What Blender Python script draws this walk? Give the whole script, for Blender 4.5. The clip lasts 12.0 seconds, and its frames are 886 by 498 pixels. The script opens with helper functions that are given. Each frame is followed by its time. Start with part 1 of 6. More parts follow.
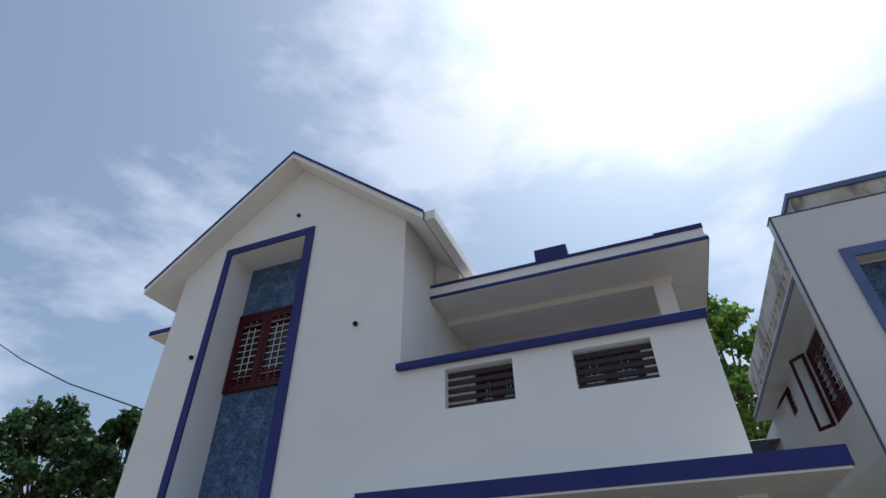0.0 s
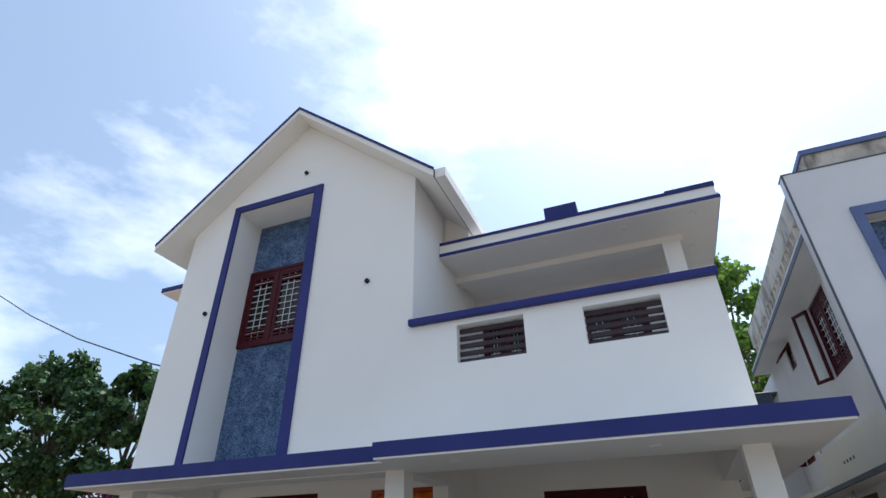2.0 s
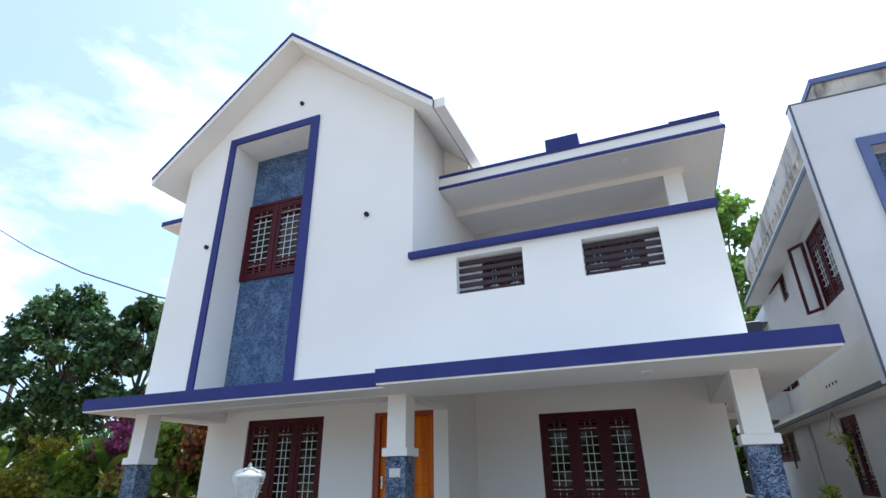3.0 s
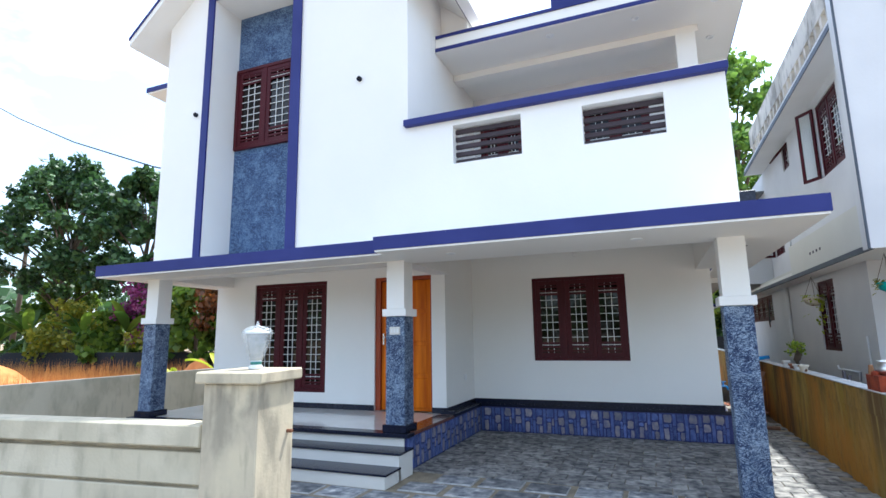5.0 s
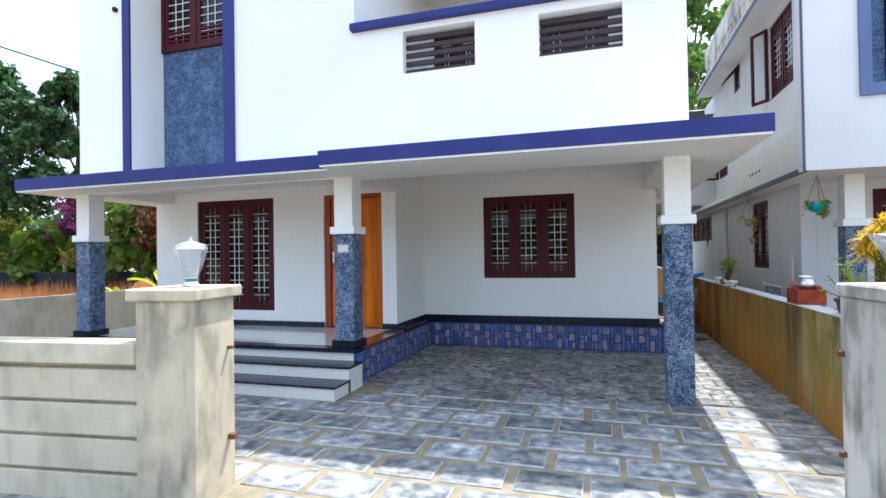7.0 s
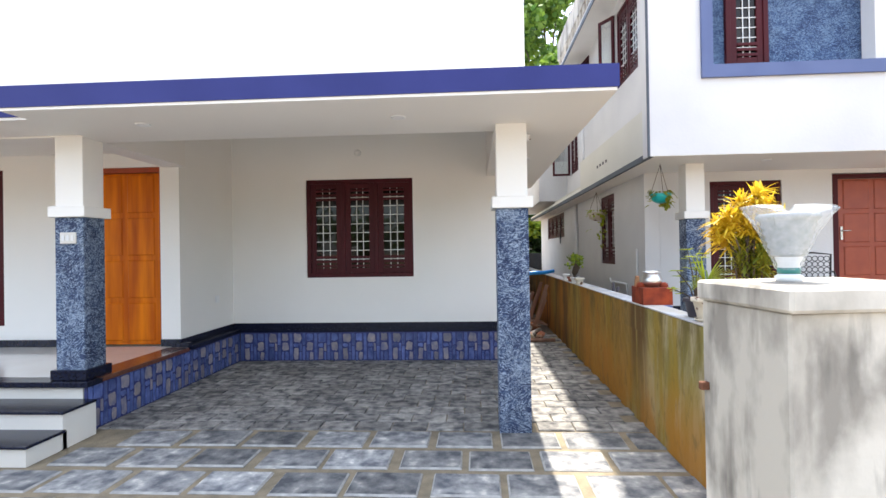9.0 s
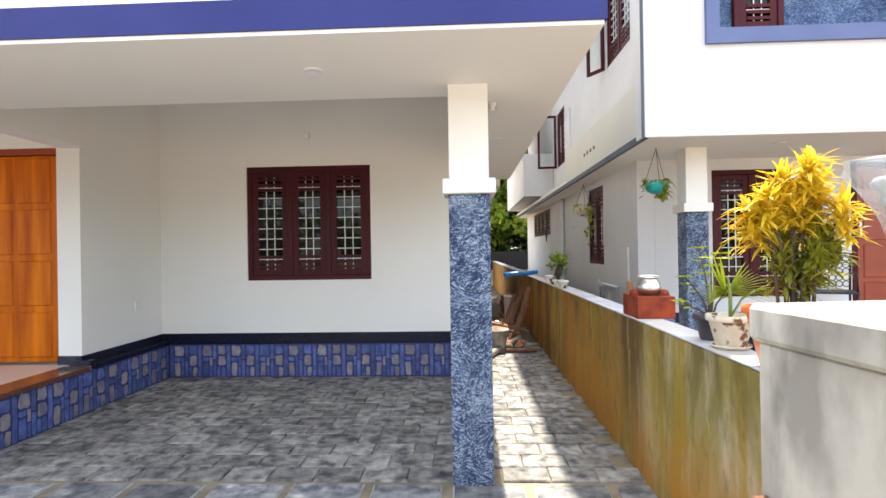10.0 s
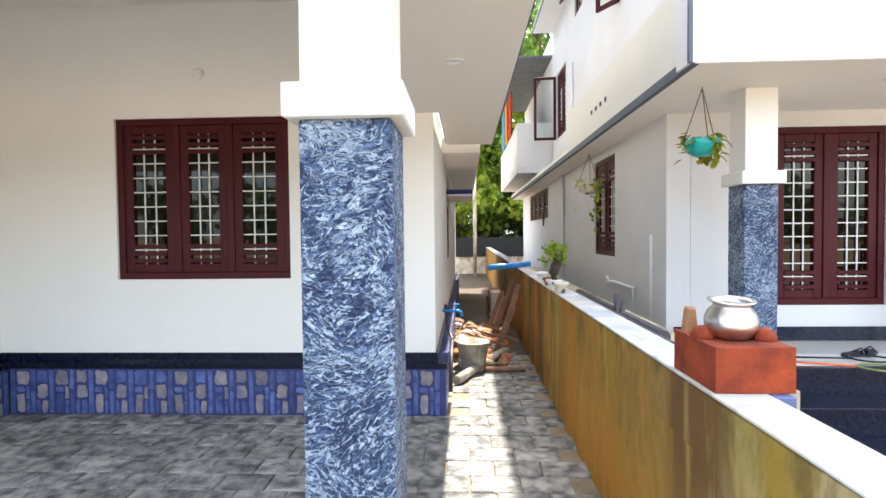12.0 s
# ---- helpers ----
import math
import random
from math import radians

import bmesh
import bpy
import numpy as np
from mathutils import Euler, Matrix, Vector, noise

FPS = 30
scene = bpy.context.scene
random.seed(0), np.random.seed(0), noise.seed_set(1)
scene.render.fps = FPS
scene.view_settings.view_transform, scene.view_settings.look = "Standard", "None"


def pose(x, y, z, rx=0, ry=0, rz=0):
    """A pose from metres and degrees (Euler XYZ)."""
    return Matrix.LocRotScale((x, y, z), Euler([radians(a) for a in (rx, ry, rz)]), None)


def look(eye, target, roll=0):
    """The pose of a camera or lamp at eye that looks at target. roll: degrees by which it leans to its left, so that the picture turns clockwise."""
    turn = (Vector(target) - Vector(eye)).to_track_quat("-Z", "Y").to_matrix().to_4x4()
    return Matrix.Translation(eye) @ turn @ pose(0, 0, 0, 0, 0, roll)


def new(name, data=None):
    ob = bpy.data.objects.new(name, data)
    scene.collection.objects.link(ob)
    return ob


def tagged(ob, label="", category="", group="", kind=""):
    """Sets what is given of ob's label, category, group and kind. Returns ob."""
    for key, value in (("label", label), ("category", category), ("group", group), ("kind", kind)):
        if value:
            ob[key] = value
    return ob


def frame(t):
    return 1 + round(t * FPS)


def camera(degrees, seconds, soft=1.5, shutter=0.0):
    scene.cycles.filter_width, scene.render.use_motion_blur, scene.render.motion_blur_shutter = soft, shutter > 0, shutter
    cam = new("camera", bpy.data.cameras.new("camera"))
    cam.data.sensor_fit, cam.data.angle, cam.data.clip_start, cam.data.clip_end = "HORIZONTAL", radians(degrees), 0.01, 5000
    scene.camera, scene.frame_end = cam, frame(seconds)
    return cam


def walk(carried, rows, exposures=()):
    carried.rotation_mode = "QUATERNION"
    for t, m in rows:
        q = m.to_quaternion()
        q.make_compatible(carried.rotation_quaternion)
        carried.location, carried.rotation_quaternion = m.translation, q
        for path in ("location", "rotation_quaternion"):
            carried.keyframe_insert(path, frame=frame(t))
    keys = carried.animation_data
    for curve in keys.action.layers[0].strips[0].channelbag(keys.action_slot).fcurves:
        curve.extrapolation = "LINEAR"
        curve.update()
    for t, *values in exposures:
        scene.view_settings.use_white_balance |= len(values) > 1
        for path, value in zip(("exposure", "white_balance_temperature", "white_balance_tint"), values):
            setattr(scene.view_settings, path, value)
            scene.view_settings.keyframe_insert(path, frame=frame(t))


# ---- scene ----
cam = camera(81.5, 12.0)
PATH = [
    (0, (0.145, -0.245, 1.572), (-0.45, 1.26, 2.747), -0.9),
    (0.5, (0.036, -0.297, 1.572), (-0.542, 1.166, 2.808), -0.9),
    (1, (-0.002, -0.306, 1.567), (-0.588, 1.17, 2.784), -0.9),
    (1.5, (0.009, -0.312, 1.56), (-0.597, 1.216, 2.7), -0.9),
    (2, (0.019, -0.319, 1.554), (-0.613, 1.269, 2.594), -0.8),
    (2.5, (0.03, -0.313, 1.557), (-0.628, 1.331, 2.486), -0.9),
    (3, (0.016, -0.32, 1.54), (-0.661, 1.378, 2.353), -0.9),
    (4.8, (0.053, -0.3, 1.535), (-0.684, 1.52, 1.916), -0.7),
    (5, (0.057, -0.313, 1.528), (-0.68, 1.517, 1.861), -0.9),
    (5.5, (0.073, -0.307, 1.521), (-0.673, 1.538, 1.726), -0.9),
    (6, (0.064, -0.305, 1.522), (-0.686, 1.548, 1.597), -0.9),
    (6.5, (0.049, -0.287, 1.51), (-0.697, 1.568, 1.54), -0.8),
    (7, (0.095, -0.199, 1.503), (-0.495, 1.711, 1.526), -0.9),
    (7.5, (0.198, 0.037, 1.513), (-0.215, 1.994, 1.528), -0.9),
    (7.7, (0.229, 0.172, 1.474), (-0.143, 2.137, 1.494), -0.9),
    (9.5, (0.649, 1.692, 1.43), (0.563, 3.691, 1.438), -0.9),
    (10, (0.787, 2.184, 1.428), (0.7, 4.182, 1.434), -0.9),
    (10.5, (0.899, 2.708, 1.426), (0.811, 4.706, 1.433), -0.7),
    (11, (1.007, 3.197, 1.435), (0.916, 5.195, 1.44), -0.7),
    (11.5, (1.041, 3.598, 1.452), (0.947, 5.596, 1.439), -0.6),
    (12, (1.132, 3.943, 1.46), (1.044, 5.941, 1.403), -0.6),
]
EXPOSURES = [(0.0, -1.12, 6000, 8), (1.0, -0.92, 6000, 8), (2.5, -0.15, 5950, 8), (3.2, 0.24, 5850, 7), (5.0, 0.68, 5850, 7), (6.5, 0.68, 5900, 8), (7.5, 0.92, 6050, 8), (9.5, 1.25, 7000, 12), (10.5, 1.52, 7200, 11), (12.0, 1.81, 6900, 10)]

walk(cam, [(t, look(eye, target, roll)) for t, eye, target, roll in PATH], EXPOSURES)

# ---- world and sun ----
SUN = Vector((0.18, 0.48, 1.0)).normalized()
elev, azim = math.asin(SUN.z), math.atan2(SUN.x, SUN.y)
world = bpy.data.worlds.new("world")
scene.world = world
world.use_nodes = True
wn, wl = world.node_tree.nodes, world.node_tree.links
sky = wn.new("ShaderNodeTexSky")
sky.sky_type, sky.sun_disc, sky.sun_elevation, sky.sun_rotation = "NISHITA", False, elev, azim
sky.air_density, sky.dust_density, sky.ozone_density = 1.1, 3.2, 2.2
tc = wn.new("ShaderNodeTexCoord")
mp = wn.new("ShaderNodeMapping")
mp.inputs["Scale"].default_value = (1.0, 1.0, 2.2)
n1 = wn.new("ShaderNodeTexNoise")
n1.inputs["Scale"].default_value, n1.inputs["Detail"].default_value, n1.inputs["Roughness"].default_value = 2.6, 9, 0.58
rp = wn.new("ShaderNodeValToRGB")
rp.color_ramp.elements[0].position, rp.color_ramp.elements[1].position = 0.47, 0.60
rp.color_ramp.elements[0].color, rp.color_ramp.elements[1].color = (0.36, 0.36, 0.36, 1), (0.97, 0.95, 0.95, 1)
mx = wn.new("ShaderNodeMix")
mx.data_type = "RGBA"
cl = wn.new("ShaderNodeMix")
cl.data_type, cl.blend_type = "RGBA", "ADD"
cl.inputs["Factor"].default_value = 1.0
cl.inputs["A"].default_value = (6.6, 6.8, 7.3, 1)
bg = wn["Background"]
bg.inputs["Strength"].default_value = 0.148
wl.new(tc.outputs["Generated"], mp.inputs["Vector"])
wl.new(mp.outputs["Vector"], n1.inputs["Vector"])
wl.new(n1.outputs["Fac"], rp.inputs["Fac"])
wl.new(rp.outputs["Color"], mx.inputs["Factor"])
clear = wn.new("ShaderNodeMix")
clear.data_type, clear.blend_type = "RGBA", "MULTIPLY"
clear.inputs["Factor"].default_value = 1.0
clear.inputs["B"].default_value = (1.06, 1.34, 1.44, 1)
wl.new(sky.outputs["Color"], clear.inputs["A"])
wl.new(clear.outputs["Result"], mx.inputs["A"])
wl.new(sky.outputs["Color"], cl.inputs["B"])
wl.new(cl.outputs["Result"], mx.inputs["B"])
wl.new(mx.outputs["Result"], bg.inputs["Color"])
sun = new("sun", bpy.data.lights.new("sun", "SUN"))
sun.data.energy, sun.data.angle, sun.data.color = 5.0, radians(0.6), (1.0, 0.95, 0.86)
sun.matrix_world = look(SUN * 50, (0, 0, 0))


# ---- materials ----
def material(name, c1, c2=None, scale=3.0, rough=0.7, metal=0.0, bump=0.0, bump_scale=60.0, mid=0.5, spread=0.25, stretch=(1, 1, 1), detail=5, c3=None, coat=0.0, vary=0.0):
    """Two tones mixed by noise, fine grain in a second noise, relief from the fine noise."""
    m = bpy.data.materials.new(name)
    m.use_nodes = True
    nt, ln = m.node_tree.nodes, m.node_tree.links
    b = nt["Principled BSDF"]
    b.inputs["Roughness"].default_value, b.inputs["Metallic"].default_value = rough, metal
    b.inputs["Coat Weight"].default_value = coat
    t = nt.new("ShaderNodeTexCoord")
    g = nt.new("ShaderNodeMapping")
    g.inputs["Scale"].default_value = stretch
    ln.new(t.outputs["Object"], g.inputs["Vector"])
    if vary:
        oi = nt.new("ShaderNodeObjectInfo")
        sc = nt.new("ShaderNodeMath")
        sc.operation = "MULTIPLY"
        sc.inputs[1].default_value = 61.0
        ln.new(oi.outputs["Random"], sc.inputs[0])
        ln.new(sc.outputs[0], g.inputs["Location"])
    a = nt.new("ShaderNodeTexNoise")
    a.inputs["Scale"].default_value, a.inputs["Detail"].default_value = scale, detail
    ln.new(g.outputs["Vector"], a.inputs["Vector"])
    r = nt.new("ShaderNodeValToRGB")
    e = r.color_ramp.elements
    e[0].position, e[1].position = max(0, mid - spread), min(1, mid + spread)
    e[0].color, e[1].color = (*c1, 1), (*(c2 or c1), 1)
    if c3:
        k = r.color_ramp.elements.new(min(1, mid + spread * 1.6))
        k.color = (*c3, 1)
    ln.new(a.outputs["Fac"], r.inputs["Fac"])
    f = nt.new("ShaderNodeTexNoise")
    f.inputs["Scale"].default_value, f.inputs["Detail"].default_value = bump_scale, 4
    ln.new(g.outputs["Vector"], f.inputs["Vector"])
    out = r.outputs["Color"]
    if vary:
        o = nt.new("ShaderNodeObjectInfo")
        mr = nt.new("ShaderNodeMapRange")
        mr.inputs["To Min"].default_value, mr.inputs["To Max"].default_value = 1 - vary, 1 + vary
        ln.new(o.outputs["Random"], mr.inputs["Value"])
        mm = nt.new("ShaderNodeMix")
        mm.data_type, mm.blend_type = "RGBA", "MULTIPLY"
        mm.inputs["Factor"].default_value = 1
        ln.new(out, mm.inputs["A"])
        ln.new(mr.outputs["Result"], mm.inputs["B"])
        out = mm.outputs["Result"]
    ln.new(out, b.inputs["Base Color"])
    if bump:
        u = nt.new("ShaderNodeBump")
        u.inputs["Strength"].default_value, u.inputs["Distance"].default_value = bump, 0.01
        ln.new(f.outputs["Fac"], u.inputs["Height"])
        ln.new(u.outputs["Normal"], b.inputs["Normal"])
    return m


def cladding(name, dark, mid_c, light, scale=9.0, balance=0.5):
    """Crumpled stone-look render: slate ground with short sinuous pale ridges."""
    m = bpy.data.materials.new(name)
    m.use_nodes = True
    nt, ln = m.node_tree.nodes, m.node_tree.links
    b = nt["Principled BSDF"]
    b.inputs["Roughness"].default_value = 0.5
    t = nt.new("ShaderNodeTexCoord")

    def noise_at(sc, det, dist, st, rot, rough=0.55):
        g = nt.new("ShaderNodeMapping")
        g.inputs["Scale"].default_value, g.inputs["Rotation"].default_value = st, rot
        ln.new(t.outputs["Object"], g.inputs["Vector"])
        n = nt.new("ShaderNodeTexNoise")
        n.inputs["Scale"].default_value, n.inputs["Detail"].default_value = sc, det
        n.inputs["Distortion"].default_value, n.inputs["Roughness"].default_value = dist, rough
        ln.new(g.outputs["Vector"], n.inputs["Vector"])
        return n.outputs["Fac"]

    def calc(op, a, c, d=None):
        q = nt.new("ShaderNodeMath")
        q.operation = op
        for k, x in enumerate((a, c, d)):
            if x is None:
                continue
            if isinstance(x, (int, float)):
                q.inputs[k].default_value = x
            else:
                ln.new(x, q.inputs[k])
        return q.outputs[0]

    def ridge(f, width):
        d = calc("ABSOLUTE", calc("SUBTRACT", f, 0.5), None)
        return calc("MAXIMUM", calc("MULTIPLY_ADD", d, -1.0 / width, 1.0), 0.0)

    # each patch of trowelled render has strokes in a direction of its own
    wob = nt.new("ShaderNodeTexNoise")
    wob.inputs["Scale"].default_value, wob.inputs["Detail"].default_value = scale * 1.1, 3
    ln.new(t.outputs["Object"], wob.inputs["Vector"])
    shift = nt.new("ShaderNodeVectorMath")
    shift.operation = "MULTIPLY_ADD"
    shift.inputs[1].default_value = (0.16, 0.16, 0.16)
    ln.new(wob.outputs["Color"], shift.inputs[0])
    ln.new(t.outputs["Object"], shift.inputs[2])
    cell = nt.new("ShaderNodeTexVoronoi")
    cell.inputs["Scale"].default_value = scale
    ln.new(shift.outputs["Vector"], cell.inputs["Vector"])
    turn = nt.new("ShaderNodeVectorMath")
    turn.operation = "MULTIPLY_ADD"
    turn.inputs[1].default_value, turn.inputs[2].default_value = (1.9, 1.9, 0.8), (-0.95, -0.95, -0.4)
    ln.new(cell.outputs["Color"], turn.inputs[0])
    rot = nt.new("ShaderNodeVectorRotate")
    rot.rotation_type = "EULER_XYZ"
    ln.new(t.outputs["Object"], rot.inputs["Vector"])
    ln.new(turn.outputs["Vector"], rot.inputs["Rotation"])

    def strokes(sc, squeeze, dist):
        g = nt.new("ShaderNodeMapping")
        g.inputs["Scale"].default_value = (1, 1, squeeze)
        ln.new(rot.outputs["Vector"], g.inputs["Vector"])
        n = nt.new("ShaderNodeTexNoise")
        n.inputs["Scale"].default_value, n.inputs["Detail"].default_value = sc, 3
        n.inputs["Distortion"].default_value, n.inputs["Roughness"].default_value = dist, 0.5
        ln.new(g.outputs["Vector"], n.inputs["Vector"])
        return n.outputs["Fac"]

    lines = strokes(scale * 1.9, 3.0, 1.0)
    crest = ridge(lines, 0.060)
    groove = ridge(strokes(scale * 2.2, 2.6, 1.3), 0.042)
    a2 = ridge(noise_at(scale * 5.2, 2, 0.6, (0.8, 0.8, 1.4), (0.9, 0.1, 0.7)), 0.075)
    grain = noise_at(scale * 9, 6, 0.3, (1, 1, 1), (0, 0, 0), 0.7)
    patch = noise_at(scale * 0.55, 4, 0.5, (1, 1, 1), (0, 0, 0))
    hgt = calc("MULTIPLY_ADD", groove, -0.32, calc("MULTIPLY_ADD", crest, 0.36, calc("MULTIPLY_ADD", a2, 0.10, calc("MULTIPLY_ADD", grain, 0.34, calc("MULTIPLY", patch, 0.70)))))
    r = nt.new("ShaderNodeValToRGB")
    e = r.color_ramp.elements
    e[0].position, e[1].position = balance - 0.05, balance + 0.30
    e[0].color, e[1].color = (*dark, 1), (*light, 1)
    k = r.color_ramp.elements.new(balance + 0.12)
    k.color = (*mid_c, 1)
    ln.new(hgt, r.inputs["Fac"])
    ln.new(r.outputs["Color"], b.inputs["Base Color"])
    u = nt.new("ShaderNodeBump")
    u.inputs["Strength"].default_value, u.inputs["Distance"].default_value = 1.0, 0.016
    ln.new(hgt, u.inputs["Height"])
    ln.new(u.outputs["Normal"], b.inputs["Normal"])
    return m


def stained(name, base, stain, rust, streak=3.0, drip=0.95):
    """Old cement plaster with streaks that run down and blotches."""
    m = bpy.data.materials.new(name)
    m.use_nodes = True
    nt, ln = m.node_tree.nodes, m.node_tree.links
    b = nt["Principled BSDF"]
    b.inputs["Roughness"].default_value = 0.9
    t = nt.new("ShaderNodeTexCoord")

    def tone(sc, st, lo, hi, det=5):
        g = nt.new("ShaderNodeMapping")
        g.inputs["Scale"].default_value = st
        ln.new(t.outputs["Object"], g.inputs["Vector"])
        n = nt.new("ShaderNodeTexNoise")
        n.inputs["Scale"].default_value, n.inputs["Detail"].default_value = sc, det
        ln.new(g.outputs["Vector"], n.inputs["Vector"])
        r = nt.new("ShaderNodeMapRange")
        r.inputs["From Min"].default_value, r.inputs["From Max"].default_value = lo, hi
        ln.new(n.outputs["Fac"], r.inputs["Value"])
        return r.outputs["Result"], n.outputs["Fac"]

    def over(a, bcol, fac):
        x = nt.new("ShaderNodeMix")
        x.data_type = "RGBA"
        if isinstance(a, tuple):
            x.inputs["A"].default_value = (*a, 1)
        else:
            ln.new(a, x.inputs["A"])
        x.inputs["B"].default_value = (*bcol, 1)
        ln.new(fac, x.inputs["Factor"])
        return x.outputs["Result"]

    s1, _ = tone(streak, (1, 1, 0.5), 0.44, 0.60, 9)
    s2, _ = tone(2.3, (1, 1, 0.7), 0.47, 0.58, 10)
    s3, _ = tone(streak * 2.2, (1, 1, 0.22), 0.56, drip, 9)
    s4, fine = tone(45, (1, 1, 1), 0.3, 0.9)
    c = over(base, stain, s1)
    c = over(c, rust, s2)
    c = over(c, tuple(k * 0.4 for k in stain), s3)
    ln.new(c, b.inputs["Base Color"])
    u = nt.new("ShaderNodeBump")
    u.inputs["Strength"].default_value, u.inputs["Distance"].default_value = 0.35, 0.006
    ln.new(fine, u.inputs["Height"])
    ln.new(u.outputs["Normal"], b.inputs["Normal"])
    return m


def mossy(name):
    """Old boundary plaster: olive moss, rust runs and pale worn patches, with dark drips from the top."""
    m = bpy.data.materials.new(name)
    m.use_nodes = True
    nt, ln = m.node_tree.nodes, m.node_tree.links
    b = nt["Principled BSDF"]
    b.inputs["Roughness"].default_value = 0.9
    t = nt.new("ShaderNodeTexCoord")

    def field(sc, st, lo, hi, det, dist=0.0, rgh=0.6):
        g = nt.new("ShaderNodeMapping")
        g.inputs["Scale"].default_value = st
        ln.new(t.outputs["Object"], g.inputs["Vector"])
        n = nt.new("ShaderNodeTexNoise")
        n.inputs["Scale"].default_value, n.inputs["Detail"].default_value = sc, det
        n.inputs["Distortion"].default_value, n.inputs["Roughness"].default_value = dist, rgh
        ln.new(g.outputs["Vector"], n.inputs["Vector"])
        r = nt.new("ShaderNodeMapRange")
        r.inputs["From Min"].default_value, r.inputs["From Max"].default_value = lo, hi
        ln.new(n.outputs["Fac"], r.inputs["Value"])
        return r.outputs["Result"], n.outputs["Fac"]

    def over(a, bcol, fac, amount=1.0):
        q = nt.new("ShaderNodeMath")
        q.operation = "MULTIPLY"
        q.inputs[1].default_value = amount
        ln.new(fac, q.inputs[0])
        x = nt.new("ShaderNodeMix")
        x.data_type = "RGBA"
        if isinstance(a, tuple):
            x.inputs["A"].default_value = (*a, 1)
        else:
            ln.new(a, x.inputs["A"])
        x.inputs["B"].default_value = (*bcol, 1)
        ln.new(q.outputs[0], x.inputs["Factor"])
        return x.outputs["Result"]

    sp = nt.new("ShaderNodeSeparateXYZ")
    ln.new(t.outputs["Object"], sp.inputs["Vector"])

    def along(axis, lo, hi):
        r = nt.new("ShaderNodeMapRange")
        r.inputs["From Min"].default_value, r.inputs["From Max"].default_value = lo, hi
        ln.new(sp.outputs[axis], r.inputs["Value"])
        return r.outputs["Result"]

    def times(a, c_):
        q = nt.new("ShaderNodeMath")
        q.operation = "MULTIPLY"
        ln.new(a, q.inputs[0])
        ln.new(c_, q.inputs[1])
        return q.outputs[0]

    c = (0.37, 0.250, 0.045)
    c = over(c, (0.40, 0.33, 0.20), times(field(1.5, (1, 1, 0.8), 0.36, 0.50, 7, 0.6)[0], along("Y", 6.6, 4.4)), 1.0)
    c = over(c, (0.21, 0.175, 0.024), field(2.2, (1, 1, 0.45), 0.44, 0.60, 8, 0.6)[0], 0.85)
    c = over(c, (0.29, 0.185, 0.012), field(4.2, (1, 1, 0.05), 0.52, 0.60, 5, 0.1)[0], 0.80)
    c = over(c, (0.50, 0.43, 0.30), times(field(6.0, (1, 1, 0.35), 0.54, 0.66, 9, 0.4)[0], along("Y", 5.6, 4.2)), 0.75)
    c = over(c, (0.40, 0.150, 0.008), times(field(1.3, (1, 1, 0.30), 0.36, 0.54, 8, 0.5)[0], along("Y", 5.5, 6.6)), 0.88)
    c = over(c, (0.40, 0.16, 0.010), times(field(1.7, (1, 1, 0.5), 0.36, 0.54, 7, 0.4)[0], along("Z", 0.65, 0.10)), 0.85)
    c = over(c, (0.055, 0.032, 0.008), times(field(2.6, (1, 1, 0.22), 0.46, 0.58, 8, 0.6, 0.65)[0], along("Y", 7.4, 9.0)), 0.75)
    c = over(c, (0.115, 0.080, 0.016), times(field(4.6, (1, 1, 0.30), 0.47, 0.60, 9, 0.7, 0.65)[0], along("Z", 0.45, 0.92)), 0.8)
    c = over(c, (0.120, 0.055, 0.010), times(times(field(7.0, (1, 1, 0.12), 0.36, 0.50, 6, 0.3)[0], along("Z", -0.10, 0.70)), times(along("Y", 5.36, 5.48), along("Y", 5.92, 5.80))), 0.9)
    c = over(c, (0.11, 0.08, 0.02), field(14.0, (1, 1, 0.5), 0.53, 0.70, 9)[0], 0.50)
    ln.new(c, b.inputs["Base Color"])
    u = nt.new("ShaderNodeBump")
    u.inputs["Strength"].default_value, u.inputs["Distance"].default_value = 0.5, 0.008
    ln.new(field(36, (1, 1, 1), 0, 1, 6)[1], u.inputs["Height"])
    ln.new(u.outputs["Normal"], b.inputs["Normal"])
    return m


def glass_material(name, tint, rough=0.03, alpha=0.0):
    m = bpy.data.materials.new(name)
    m.use_nodes = True
    b = m.node_tree.nodes["Principled BSDF"]
    b.inputs["Base Color"].default_value = (*tint, 1)
    b.inputs["Roughness"].default_value, b.inputs["Transmission Weight"].default_value, b.inputs["IOR"].default_value = rough, alpha, 1.5
    return m


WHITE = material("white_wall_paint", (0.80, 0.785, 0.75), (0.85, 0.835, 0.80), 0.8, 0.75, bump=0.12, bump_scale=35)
CEIL = material("white_soffit_paint", (0.80, 0.775, 0.73), (0.84, 0.815, 0.77), 0.6, 0.8, bump=0.06)
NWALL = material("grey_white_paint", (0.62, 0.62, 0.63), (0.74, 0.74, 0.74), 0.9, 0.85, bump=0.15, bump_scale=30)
CREAMWALL = material("weathered_cream_paint", (0.62, 0.61, 0.55), (0.70, 0.69, 0.63), 0.9, 0.85, bump=0.15, bump_scale=30)
BLUE = material("navy_blue_paint", (0.023, 0.030, 0.145), (0.032, 0.040, 0.18), 2.0, 0.6, bump=0.08)
BLUE.node_tree.nodes["Principled BSDF"].inputs["Specular IOR Level"].default_value = 0.25
SLATE = material("slate_blue_paint", (0.085, 0.12, 0.26), (0.12, 0.16, 0.32), 2.0, 0.6)
